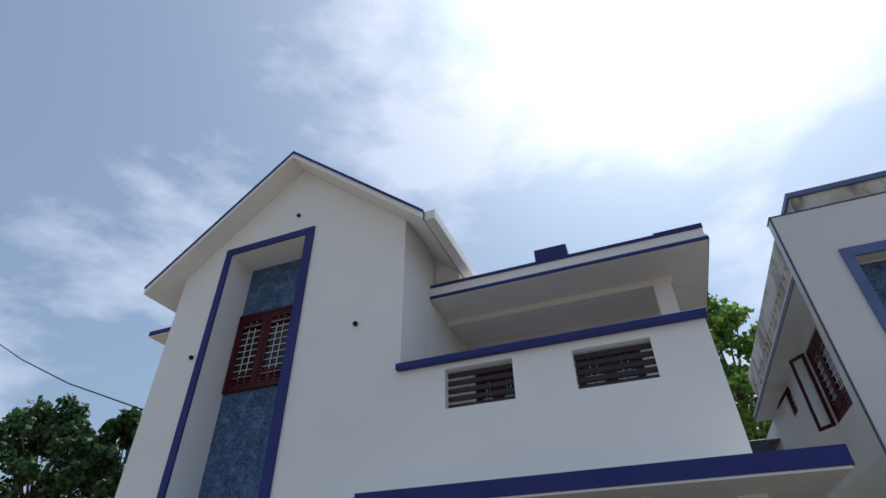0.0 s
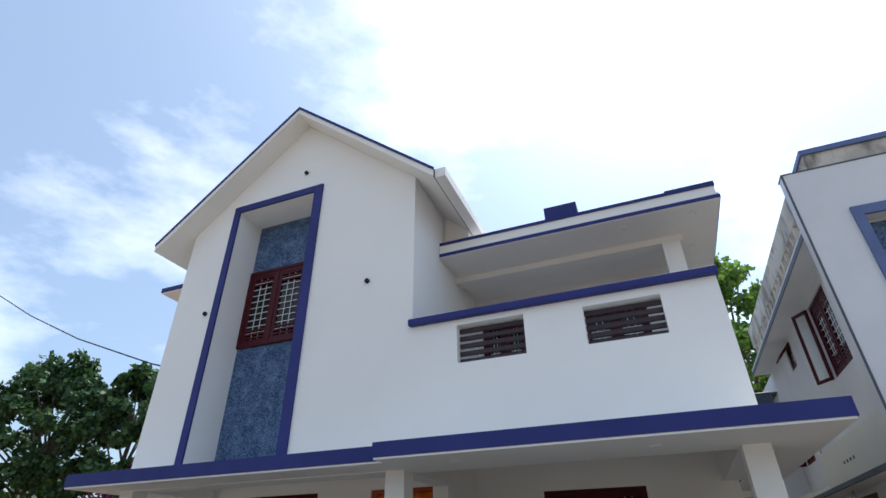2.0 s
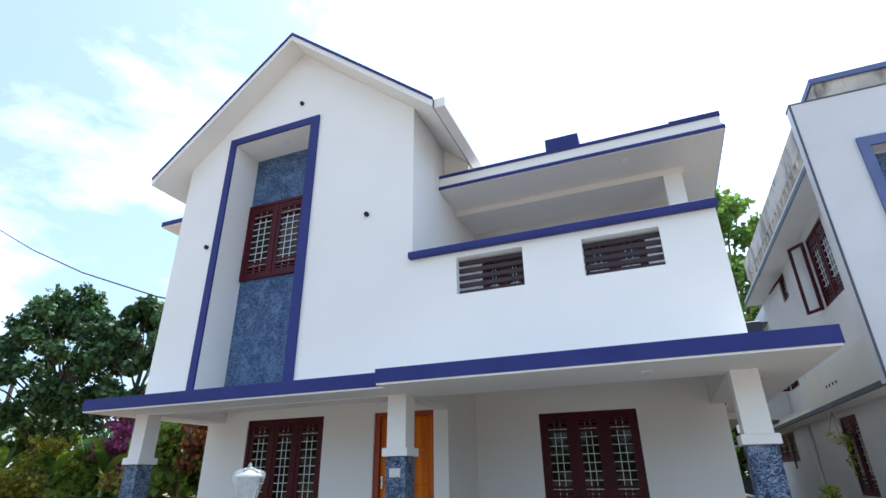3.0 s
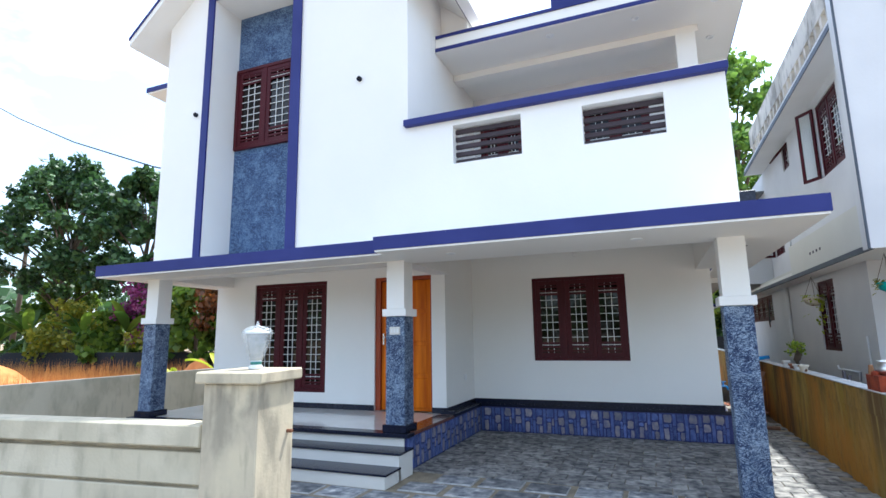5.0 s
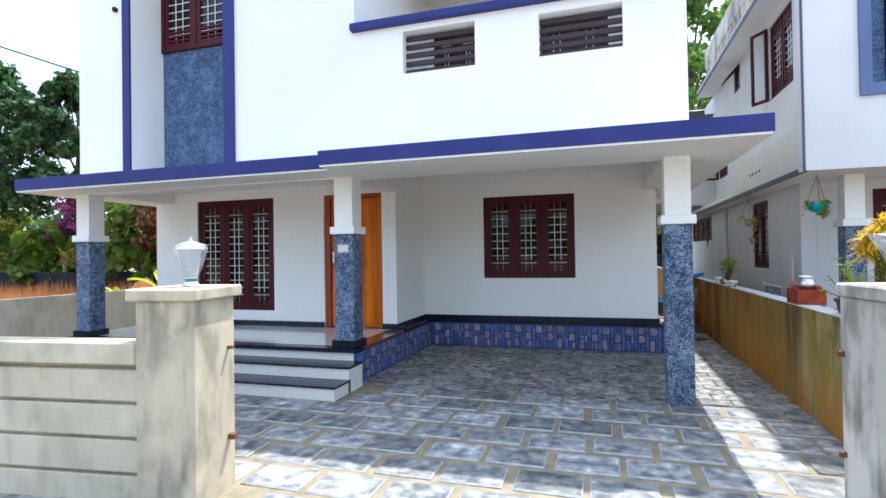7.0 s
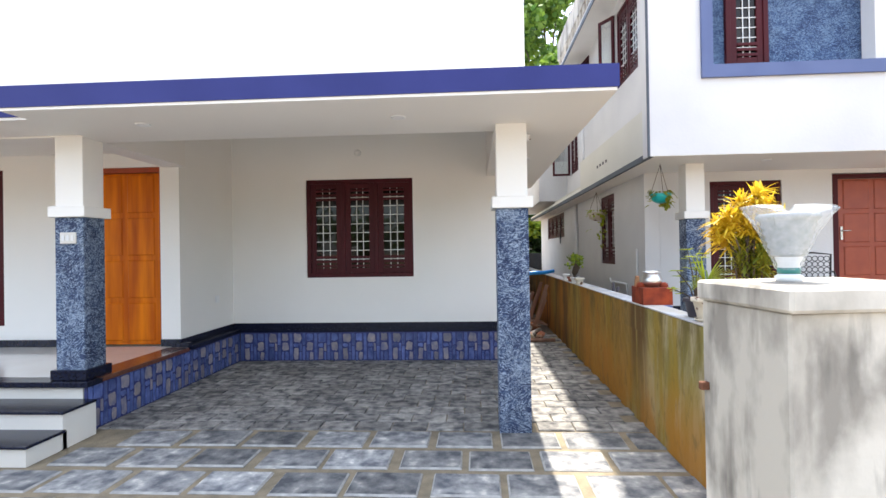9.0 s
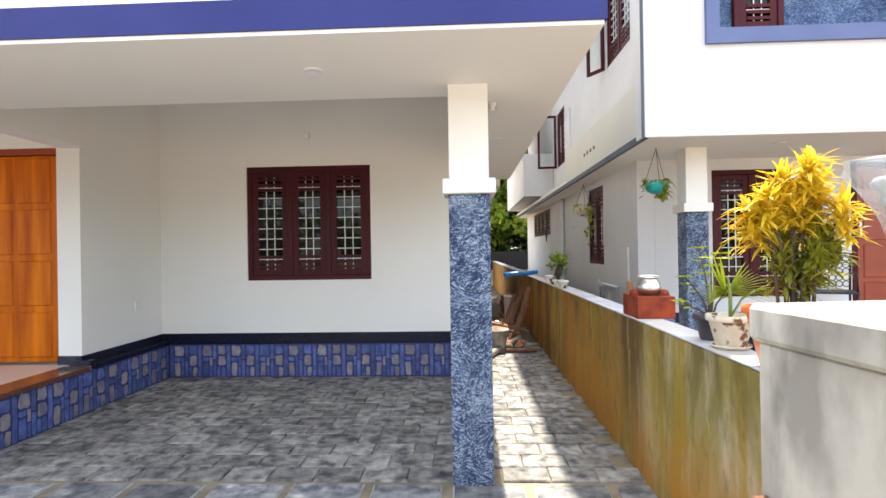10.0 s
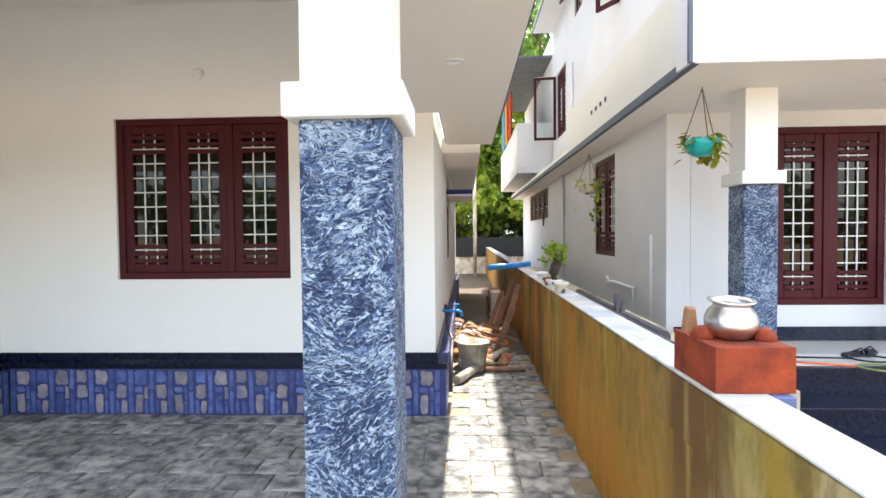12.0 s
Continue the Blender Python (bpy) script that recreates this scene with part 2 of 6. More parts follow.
EDGEGREY = material("dark_grey_edge_paint", (0.055, 0.07, 0.095), (0.085, 0.105, 0.135), 3.0, 0.6)
CLAD = cladding("blue_textured_cladding", (0.014, 0.030, 0.095), (0.070, 0.125, 0.250), (0.46, 0.57, 0.72), 9.0, 0.45)
PANEL = cladding("blue_textured_panel", (0.020, 0.050, 0.145), (0.060, 0.125, 0.285), (0.24, 0.38, 0.58), 9.0, 0.46)
GRANITE = material("black_granite", (0.004, 0.006, 0.018), (0.012, 0.015, 0.036), 40, 0.24, mid=0.55, spread=0.12)
BROWN_GRANITE = material("brown_granite", (0.09, 0.03, 0.018), (0.17, 0.07, 0.045), 50, 0.15)
TILE = material("cream_floor_tile", (0.62, 0.60, 0.56), (0.70, 0.68, 0.64), 2, 0.12, coat=0.3)
RISER = material("cream_step_paint", (0.70, 0.68, 0.62), (0.78, 0.76, 0.70), 2, 0.5)
MAHOGANY = material("mahogany_paint", (0.046, 0.003, 0.007), (0.072, 0.005, 0.010), 6, 0.45, bump=0.05, stretch=(1, 1, 0.2))
MAHOGANY.node_tree.nodes["Principled BSDF"].inputs["Specular IOR Level"].default_value = 0.22
TEAK = material("varnished_teak", (0.40, 0.070, 0.0004), (0.72, 0.185, 0.001), 4, 0.45, stretch=(3, 3, 0.22), detail=9, spread=0.18)
TEAK.node_tree.nodes["Principled BSDF"].inputs["Specular IOR Level"].default_value = 0.18
TEAKFRAME = material("dark_varnished_teak", (0.22, 0.022, 0.001), (0.36, 0.05, 0.002), 5, 0.45, stretch=(3, 3, 0.25))
GRILLE = material("grey_white_grille_paint", (0.62, 0.63, 0.63), (0.70, 0.70, 0.70), 5, 0.4)
GLASS = glass_material("dark_window_glass", (0.006, 0.0035, 0.002), 0.03)
GLASS.node_tree.nodes["Principled BSDF"].inputs["IOR"].default_value = 1.38
CLEAR = glass_material("clear_glass", (0.9, 0.95, 0.95), 0.02, 1.0)
CEMENT = stained("raw_cement_plaster", (0.48, 0.405, 0.29), (0.30, 0.26, 0.19), (0.56, 0.475, 0.33), 4.5, 0.90)
PALE_CEMENT = stained("pale_cement_plaster", (0.47, 0.43, 0.365), (0.26, 0.235, 0.20), (0.60, 0.555, 0.48), 5.0, 0.82)
PRECAST = stained("precast_concrete", (0.53, 0.465, 0.335), (0.45, 0.395, 0.285), (0.59, 0.52, 0.385), 5.0, 1.15)
MOSSY = mossy("mossy_rust_stained_plaster")
CAPWHITE = stained("dirty_white_coping", (0.56, 0.58, 0.61), (0.40, 0.42, 0.44), (0.50, 0.48, 0.44), 5)
SLABSTONE = material("grey_stone_slab", (0.095, 0.103, 0.118), (0.33, 0.332, 0.325), 9.5, 0.72, bump=0.9, bump_scale=30, vary=0.42, detail=15, c3=(0.56, 0.54, 0.50), mid=0.49, spread=0.13)
SLABEDGE = material("worn_pale_stone_edge", (0.26, 0.26, 0.25), (0.46, 0.455, 0.43), 20.0, 0.8, bump=0.4)
PAVER = material("grey_paver", (0.070, 0.071, 0.077), (0.345, 0.332, 0.305), 10, 0.82, bump=0.9, bump_scale=40, vary=0.26, detail=12, mid=0.5, spread=0.15)
JOINT = material("sandy_joint_soil", (0.17, 0.145, 0.10), (0.32, 0.26, 0.175), 8, 0.95, bump=0.6)
GROUND = material("dry_ground", (0.22, 0.15, 0.09), (0.36, 0.26, 0.16), 0.9, 0.95, bump=0.6, detail=9)
GRAVEL = material("dark_gravel", (0.04, 0.03, 0.022), (0.13, 0.095, 0.065), 25, 0.95, bump=1.0)
ASPHALT = material("old_concrete_road", (0.19, 0.185, 0.18), (0.27, 0.26, 0.25), 6, 0.9, bump=0.4)
BARK = material("bark", (0.07, 0.05, 0.035), (0.15, 0.11, 0.08), 9, 0.95, bump=0.9, stretch=(1, 1, 0.3))
NET = material("black_shade_net", (0.008, 0.009, 0.012), (0.02, 0.022, 0.025), 12, 0.9)
GRANITE.node_tree.nodes["Principled BSDF"].inputs["Specular IOR Level"].default_value = 0.32
STONEBLUE = material("blue_tile_stone", (0.024, 0.048, 0.18), (0.12, 0.17, 0.40), 13, 0.35, vary=0.30, detail=8, bump=0.3)
STONEGREY = material("grey_tile_stone", (0.11, 0.12, 0.21), (0.35, 0.30, 0.27), 12, 0.35, vary=0.28, detail=8, c3=(0.46, 0.38, 0.31), bump=0.3)
GROUT = material("dark_blue_grout", (0.022, 0.03, 0.12), (0.04, 0.05, 0.18), 9, 0.6)


# ---- building blocks ----
def part(name, bm, mat, parent=None, label="", kind=""):
    me = bpy.data.meshes.new(name)
    bm.to_mesh(me)
    bm.free()
    me.materials.append(mat)
    ob = new(name, me)
    ob.parent = parent
    return tagged(ob, label, kind=kind)


def thing(name, label, category, at=(0, 0, 0), group="", kind=""):
    ob = new(name)
    ob.location = at
    return tagged(ob, label, category, group, kind)


def box(bm, x0, y0, z0, x1, y1, z1, bevel=0.0):
    v = [bm.verts.new(p) for p in ((x0, y0, z0), (x1, y0, z0), (x1, y1, z0), (x0, y1, z0), (x0, y0, z1), (x1, y0, z1), (x1, y1, z1), (x0, y1, z1))]
    fs = [bm.faces.new([v[i] for i in f]) for f in ((3, 2, 1, 0), (4, 5, 6, 7), (0, 1, 5, 4), (1, 2, 6, 5), (2, 3, 7, 6), (3, 0, 4, 7))]
    if bevel:
        bmesh.ops.bevel(bm, geom=list({e for f in fs for e in f.edges}), offset=bevel, segments=1, affect="EDGES")


def boxes(name, mat, parent, rows, bevel=0.0, label="", kind=""):
    bm = bmesh.new()
    for r in rows:
        box(bm, *r, bevel=bevel)
    return part(name, bm, mat, parent, label, kind)


def lathe(bm, rings, n=20, cx=0, cy=0, cz=0, close=True):
    loops = [[bm.verts.new((cx + r * math.cos(2 * math.pi * i / n), cy + r * math.sin(2 * math.pi * i / n), cz + z)) for i in range(n)] for r, z in rings]
    for a, b in zip(loops, loops[1:]):
        for i in range(n):
            bm.faces.new((a[i], a[(i + 1) % n], b[(i + 1) % n], b[i]))
    if close:
        bm.faces.new(loops[0][::-1])
        bm.faces.new(loops[-1])
    for f in bm.faces:
        f.smooth = True


def tube(bm, pts, r, n=8, r1=None):
    """A pipe through points, of radius r, tapering to r1."""
    rings = []
    for i, p in enumerate(pts):
        p = Vector(p)
        d = (Vector(pts[min(i + 1, len(pts) - 1)]) - Vector(pts[max(i - 1, 0)])).normalized()
        u = d.cross(Vector((0.13, 0.21, 0.97)))
        u = u.normalized() if u.length > 0.05 else d.cross(Vector((1, 0, 0))).normalized()
        w = d.cross(u)
        q = r + ((r1 if r1 is not None else r) - r) * i / max(1, len(pts) - 1)
        rings.append([bm.verts.new(p + q * (u * math.cos(2 * math.pi * k / n) + w * math.sin(2 * math.pi * k / n))) for k in range(n)])
    for a, b in zip(rings, rings[1:]):
        for k in range(n):
            f = bm.faces.new((a[k], a[(k + 1) % n], b[(k + 1) % n], b[k]))
            f.smooth = True
    bm.faces.new(rings[0][::-1])
    bm.faces.new(rings[-1])


def holed(name, mat, axis, w0, w1, u0, u1, v0, v1, holes=(), parent=None, label="", kind="structure"):
    """A wall of thickness w0..w1 across axis ('x' or 'y'), with openings (u0, v0, u1, v1) right through it."""
    us = sorted({u0, u1, *(h[0] for h in holes), *(h[2] for h in holes)})
    vs = sorted({v0, v1, *(h[1] for h in holes), *(h[3] for h in holes)})
    us, vs = [u for u in us if u0 <= u <= u1], [v for v in vs if v0 <= v <= v1]
    solid = {(i, j) for i in range(len(us) - 1) for j in range(len(vs) - 1) if not any(h[0] < (us[i] + us[i + 1]) / 2 < h[2] and h[1] < (vs[j] + vs[j + 1]) / 2 < h[3] for h in holes)}
    bm, seen = bmesh.new(), {}

    def vert(u, v, w):
        p = (w, u, v) if axis == "x" else (u, w, v)
        if p not in seen:
            seen[p] = bm.verts.new(p)
        return seen[p]

    for i, j in solid:
        a, b, c, d = us[i], us[i + 1], vs[j], vs[j + 1]
        for w in (w0, w1):
            bm.faces.new([vert(a, c, w), vert(b, c, w), vert(b, d, w), vert(a, d, w)])
        for (di, dj), (p, q) in {(-1, 0): ((a, c), (a, d)), (1, 0): ((b, c), (b, d)), (0, -1): ((a, c), (b, c)), (0, 1): ((a, d), (b, d))}.items():
            if (i + di, j + dj) not in solid:
                bm.faces.new([vert(*p, w0), vert(*q, w0), vert(*q, w1), vert(*p, w1)])
    bmesh.ops.recalc_face_normals(bm, faces=bm.faces)
    return part(name, bm, mat, parent, label, kind)


def window(name, label, w, h, bays, at, facing=0, group="", slats=(3, 3), room=True, frame_mat=None):
    """A mahogany window: outer frame, broad stiles, a grille and slats in each bay, glass behind. Its face looks to -y."""
    fm = frame_mat or MAHOGANY
    th = thing(name, label, "window", group=group)
    f = 0.055
    boxes("window_frame", fm, th, [(0, 0, 0, w, 0.09, f), (0, 0, h - f, w, 0.09, h), (0, 0, f, f, 0.09, h - f), (w - f, 0, f, w, 0.09, h - f)] + [(f + (w - 2 * f) * k / bays - 0.028, 0.003, f, f + (w - 2 * f) * k / bays + 0.028, 0.087, h - f) for k in range(1, bays)], 0.004)
    bw = (w - 2 * f) / bays
    s = 0.070
    for k in range(bays):
        x0, x1 = f + bw * k + (0.028 if k else 0), f + bw * (k + 1) - (0.028 if k < bays - 1 else 0)
        sash = boxes("sash", fm, th, [(x0, 0.015, f, x0 + s, 0.06, h - f), (x1 - s, 0.015, f, x1, 0.06, h - f), (x0 + s, 0.015, f, x1 - s, 0.06, f + s), (x0 + s, 0.015, h - f - s, x1 - s, 0.06, h - f)], 0.004)
        a, b, lo, hi = x0 + s, x1 - s, f + s, h - f - s
        boxes("pane", GLASS, sash, [(a - 0.005, 0.040, lo - 0.005, b + 0.005, 0.045, hi + 0.005)])
        for q in range(slats[0]):
            z = hi - 0.028 - 0.060 * q
            boxes("slat", fm, sash, [(a, 0.006, z - 0.0165, b, 0.0232, z + 0.0165)], 0.003)
        for q in range(slats[1]):
            z = lo + 0.028 + 0.060 * q
            boxes("slat", fm, sash, [(a, 0.006, z - 0.0165, b, 0.0232, z + 0.0165)], 0.003)
        bm = bmesh.new()
        n = max(3, round((hi - lo) / 0.116))
        for q in range(1, n):
            z = lo + (hi - lo) * q / n
            box(bm, a, 0.024, z - 0.005, b, 0.034, z + 0.005)
        for q in (1, 2):
            x = a + (b - a) * q / 3
            box(bm, x - 0.005, 0.0235, lo, x + 0.005, 0.0335, hi)
        part("grille", bm, GRILLE, sash, "grey painted steel grille")
    th.matrix_world = pose(*at, 0, 0, facing)
    return th


# ---- ground ----
def sheet(name, mat, x0, y0, x1, y1, z, cuts=1, label="", category="", kind="structure"):
    bm = bmesh.new()
    bmesh.ops.create_grid(bm, x_segments=cuts, y_segments=cuts, size=0.5)
    for v in bm.verts:
        v.co = (x0 + (x1 - x0) * (v.co.x + 0.5), y0 + (y1 - y0) * (v.co.y + 0.5), z)
    return tagged(part(name, bm, mat, kind=kind), label, category)


sheet("ground", GROUND, -600, -600, 600, 600, -0.06, label="dry brown earth ground", category="ground")
boxes("yard_bed", JOINT, None, [(-8.1, 2.45, -0.055, 1.872, 8.08, -0.014)], label="sandy bed under the yard paving", kind="structure")
boxes("side_path_bed", JOINT, None, [(0.9, 8.083, -0.055, 1.872, 10.2, -0.014)], label="sandy bed of the side path", kind="structure")
boxes("gravel_strip", GRAVEL, None, [(0.9, 10.203, -0.055, 1.872, 23, -0.008)], label="dark gravel strip beside the house", kind="structure")
boxes("road", ASPHALT, None, [(-14, -4.2, -0.055, 14, 2.447, -0.018)], label="worn grey concrete lane", kind="structure")

# ---- house: lower storey ----
SL = 2.45
holed("wall_front", WHITE, "y", 6.83, 7.05, -7.25, -2.80, 0.42, 3.38, [(-6.385, 0.66, -4.895, 2.455), (-3.995, 0.42, -3.025, 2.45)], label="white painted porch wall")
holed("wall_carport", WHITE, "y", 8.1, 8.32, -2.8, 0.88, 0.42, 3.38, [(-1.765, 1.11, -0.305, 2.44)], label="white painted carport wall")
holed("wall_porch_side", WHITE, "x", -3.0, -2.8, 7.05, 8.1, 0.42, 3.38, label="white painted side wall of the carport")
holed("wall_side", WHITE, "x", 0.68, 0.88, 8.323, 17.0, 0.0, 5.7, [(11.0, 1.1, 12.2, 2.3)], label="white painted side wall of the house")
holed("wall_left_side", WHITE, "x", -7.25, -7.05, 7.053, 16.8, 0.0, 6.2, label="white painted left side wall")
holed("wall_back", WHITE, "y", 16.8, 17.0, -7.25, 0.677, 0.0, 6.2, label="white painted back wall")
boxes("ceiling", CEIL, None, [(-7.02, 5.32, 2.612, -2.73, 6.826, 2.628), (-2.99, 5.50, 3.36, 0.74, 16.7, 3.5), (-7.0, 7.06, 3.36, -2.993, 16.7, 3.5)], kind="structure", label="white plastered porch ceiling")
boxes("inner_partition", WHITE, None, [(-3.1, 7.1, 0.42, -3.003, 16.7, 3.35)], kind="structure", label="inner wall")
boxes("floor", TILE, None, [(-7.24, 5.262, 0.36, -2.71, 6.827, 0.4178), (-7.04, 7.06, 0.36, -3.11, 16.7, 0.418), (-2.99, 8.33, 0.36, 0.67, 16.7, 0.418)], label="glossy cream tiled porch floor", kind="structure")

# lintel-level slab with its painted edge
def slab(name, label, x0, y0, x1, y1, z0, z1, lip=0.02):
    th = thing(name, label, "sunshade slab", kind="structure")
    boxes("soffit", CEIL, th, [(x0, y0, z0, x1, y1, z1 - 0.004)], 0)
    boxes("fascia", BLUE, th, [(x0 - 0.012, y0 - 0.012, z0 + lip, x1 + 0.012, y0, z1), (x0 - 0.012, y0, z0 + lip, x0, y1, z1), (x1, y0, z0 + lip, x1 + 0.012, y1, z1)], label="blue painted edge")
    return th


slab("porch_sunshade", "white sunshade slab with a blue painted edge over the porch", -7.56, 4.80, -2.72, 5.298, SL, 2.625)
slab("carport_sunshade", "white sunshade slab with a blue painted edge over the carport", -2.70, 4.53, 1.43, 5.3015, SL - 0.012, 2.605)
slab("side_sunshade", "white sunshade slab along the side of the house", 0.9353, 5.302, 1.43, 9.6, SL - 0.012, 2.605)
slab("left_sunshade", "white sunshade slab along the left side of the house", -7.56, 5.31, -7.262, 9.6, SL, 2.625)
boxes("rear_sunshade", CEIL, None, [(0.885, 9.62, SL - 0.10, 1.30, 17.0, 2.52)], kind="structure", label="lower white sunshade slab at the rear of the side wall")
boxes("front_beam", CEIL, None, [(-7.12, 5.302, SL - 0.012, 0.935, 5.55, 2.608), (-2.97, 5.5505, SL - 0.012, -2.72, 6.826, 3.355), (-7.12, 5.5505, SL - 0.012, -6.87, 6.826, 2.61), (0.69, 5.5505, SL - 0.012, 0.935, 8.097, 3.355)], kind="structure", label="white plastered porch beam")

# porch steps and plinth
st = thing("porch_steps", "three cream steps with black granite treads before the porch", "steps", kind="structure")
for k, (yf, zt) in enumerate(((4.60, 0.14), (4.92, 0.28))):
    boxes("riser", RISER, st, [(-7.0, yf, -0.01, -2.6, yf + 0.36 if k == 0 else 5.262, zt - 0.022)], label="cream painted step")
    boxes("tread", GRANITE, st, [(-7.0, yf - 0.02, zt - 0.021, -2.58, yf + 0.33, zt)], 0.003, label="black granite tread")
boxes("porch_plinth", RISER, None, [(-7.24, 5.263, -0.01, -2.71, 6.825, 0.358)], kind="structure", label="cream porch plinth")
boxes("porch_edge", GRANITE, None, [(-7.24, 5.22, 0.375, -2.64, 5.40, 0.42)], 0.003, kind="structure", label="black granite porch edge")
boxes("porch_side_edge", BROWN_GRANITE, None, [(-2.90, 5.403, 0.378, -2.65, 6.74, 0.421)], 0.003, kind="structure", label="polished brown granite edge strip")
boxes("skirting", GRANITE, None, [(-7.25, 6.812, 0.419, -3.995, 6.829, 0.50), (-3.025, 6.812, 0.421, -2.79, 6.829, 0.50), (-2.8, 6.83, 0.42, -2.783, 8.083, 0.50), (-2.8, 8.083, 0.42, 0.897, 8.099, 0.50), (0.881, 8.1, 0.42, 0.897, 17, 0.50), (-2.86, 6.745, 0.422, -2.66, 6.811, 0.47)], kind="structure", label="black granite skirting band")
boxes("plinth_ledge", GRANITE, None, [(-2.782, 6.82, 0.382, -2.66, 8.02, 0.425), (-2.782, 8.023, 0.382, 0.975, 8.082, 0.425)], kind="structure", label="black granite plinth ledge")
boxes("plinth_wall", GROUT, None, [(-2.70, 5.264, -0.01, -2.676, 8.03, 0.374), (-2.673, 8.037, -0.01, 0.962, 8.097, 0.38), (0.883, 8.1, -0.01, 0.962, 17.0, 0.38)], kind="structure", label="plinth backing")

# ---- pillars ----
def pillar(x, y, z, ztop, w=0.25, cap_z=1.80, plate=False, base=True, clad=CLAD, where=""):
    th = thing("pillar", f"square pillar, blue textured cladding below and white above, {where}", "pillar", (x, y, z), "porch pillars")
    c = cap_z - z
    boxes("shaft", clad, th, [(0, 0, 0.0, w, w, c - 0.03)], 0.006, "blue and white textured cladding")
    boxes("upper_shaft", WHITE, th, [(0.004, 0.004, c + 0.06, w - 0.004, w - 0.004, ztop - z)], 0.004, "white painted upper shaft")
    boxes("collar", WHITE, th, [(-0.035, -0.035, c - 0.03, w + 0.035, w + 0.035, c + 0.06)], 0.005, "white painted collar")
    if base:
        boxes("base", GRANITE, th, [(-0.03, -0.03, 0.002, w + 0.03, w + 0.03, 0.085)], 0.004, "black granite base")
    if plate:
        boxes("switch_plate", TILE, th, [(0.055, -0.016, c - 0.25, 0.195, 0.0, c - 0.155)], 0.004, "white switch plate")
        boxes("switch", GRILLE, th, [(0.075 + 0.04 * k, -0.021, c - 0.225, 0.10 + 0.04 * k, -0.0165, c - 0.18) for k in range(3)], 0.001)
    return th


pillar(-7.12, 5.30, 0.42, SL - 0.01, where="at the end of the porch")
pillar(-2.97, 5.30, 0.42, SL - 0.01, plate=True, where="at the head of the steps with a switch plate")
pillar(0.69, 5.30, -0.01, SL - 0.01, base=False, where="standing on the carport paving")

# ---- windows and door of the lower storey ----
window("window_1", "tall three-bay mahogany window with grilles and slats on the porch wall", 1.49, 1.795, 3, (-6.385, 6.85, 0.66))
window("window_2", "three-bay mahogany window with grilles and slats on the carport wall", 1.46, 1.33, 3, (-1.765, 8.12, 1.11))


def door(name, label, w, h, at, leaf_mat=TEAK, frame_mat=TEAKFRAME):
    th = thing(name, label, "door")
    boxes("door_frame", frame_mat, th, [(0, 0, 0, 0.09, 0.12, h), (w - 0.03, 0, 0, w, 0.12, h), (0.09, 0, h - 0.06, w - 0.03, 0.12, h)], 0.004)
    leaf = boxes("leaf", leaf_mat, th, [(0.095, 0.03, 0.01, w - 0.032, 0.065, h - 0.065)], 0.003, "teak door leaf")
    x0, x1 = 0.095, w - 0.032
    m = x0 + (x1 - x0) * 0.5
    ph = (h - 0.085) / 4
    for k in range(4):
        z0, z1 = 0.02 + ph * k + 0.035, 0.02 + ph * (k + 1) - 0.02
        for a, b in ((x0 + 0.07, m - 0.03), (m + 0.03, x1 - 0.07)):
            bm = bmesh.new()
            box(bm, a, 0.018, z0, b, 0.03, z1)
            bmesh.ops.bevel(bm, geom=[e for e in bm.edges if all(v.co.y < 0.02 for v in e.verts)], offset=0.011, segments=1, affect="EDGES")
            part("raised_panel", bm, leaf_mat, leaf)
    bm = bmesh.new()
    box(bm, x0 + 0.025, 0.012, 0.98, x0 + 0.055, 0.029, 1.16, 0.003)
    tube(bm, [(x0 + 0.04, 0.02, 1.1), (x0 + 0.04, -0.03, 1.1), (x0 + 0.13, -0.03, 1.1)], 0.008)
    part("door_handle", bm, STEEL, leaf, "brushed steel handle")
    th.matrix_world = pose(*at)
    return th


DARKWOOD = material("dark_brown_paint", (0.020, 0.010, 0.014), (0.035, 0.016, 0.02), 6, 0.5)
STEEL = material("brushed_steel", (0.55, 0.55, 0.55), (0.65, 0.65, 0.65), 30, 0.25, 1.0)
door("door_1", "varnished teak front door with raised panels, closed", 0.97, 2.03, (-3.995, 6.86, 0.42))

# ---- house: upper storey ----
UP = 5.3
GX0, GX1 = -7.03, -2.66
RX0, RX1, RZ, RY = -6.07, -4.52, 6.90, 5.85
# gable wall with the tall recess
bm = bmesh.new()
def prism(bm, pts, y0, y1):
    a = [bm.verts.new((x, y0, z)) for x, z in pts]
    b = [bm.verts.new((x, y1, z)) for x, z in pts]
    bm.faces.new(a), bm.faces.new(b[::-1])
    for i in range(len(pts)):
        j = (i + 1) % len(pts)
        bm.faces.new((a[i], b[i], b[j], a[j]))
    bmesh.ops.recalc_face_normals(bm, faces=bm.faces)
prism(bm, [(GX0, 2.63), (RX0, 2.63), (RX0, RZ), (RX1, RZ), (RX1, 2.63), (GX1, 2.63), (GX1, 6.636), (-4.85, 8.537), (GX0, 6.643)], UP, 6.1)
part("wall_gable", bm, WHITE, label="white painted gable wall", kind="structure")
boxes("recess_back", PANEL, None, [(RX0 - 0.002, RY, 2.63, RX1 + 0.002, 6.2, RZ + 0.002)], kind="structure", label="blue textured wall panel in the recess")
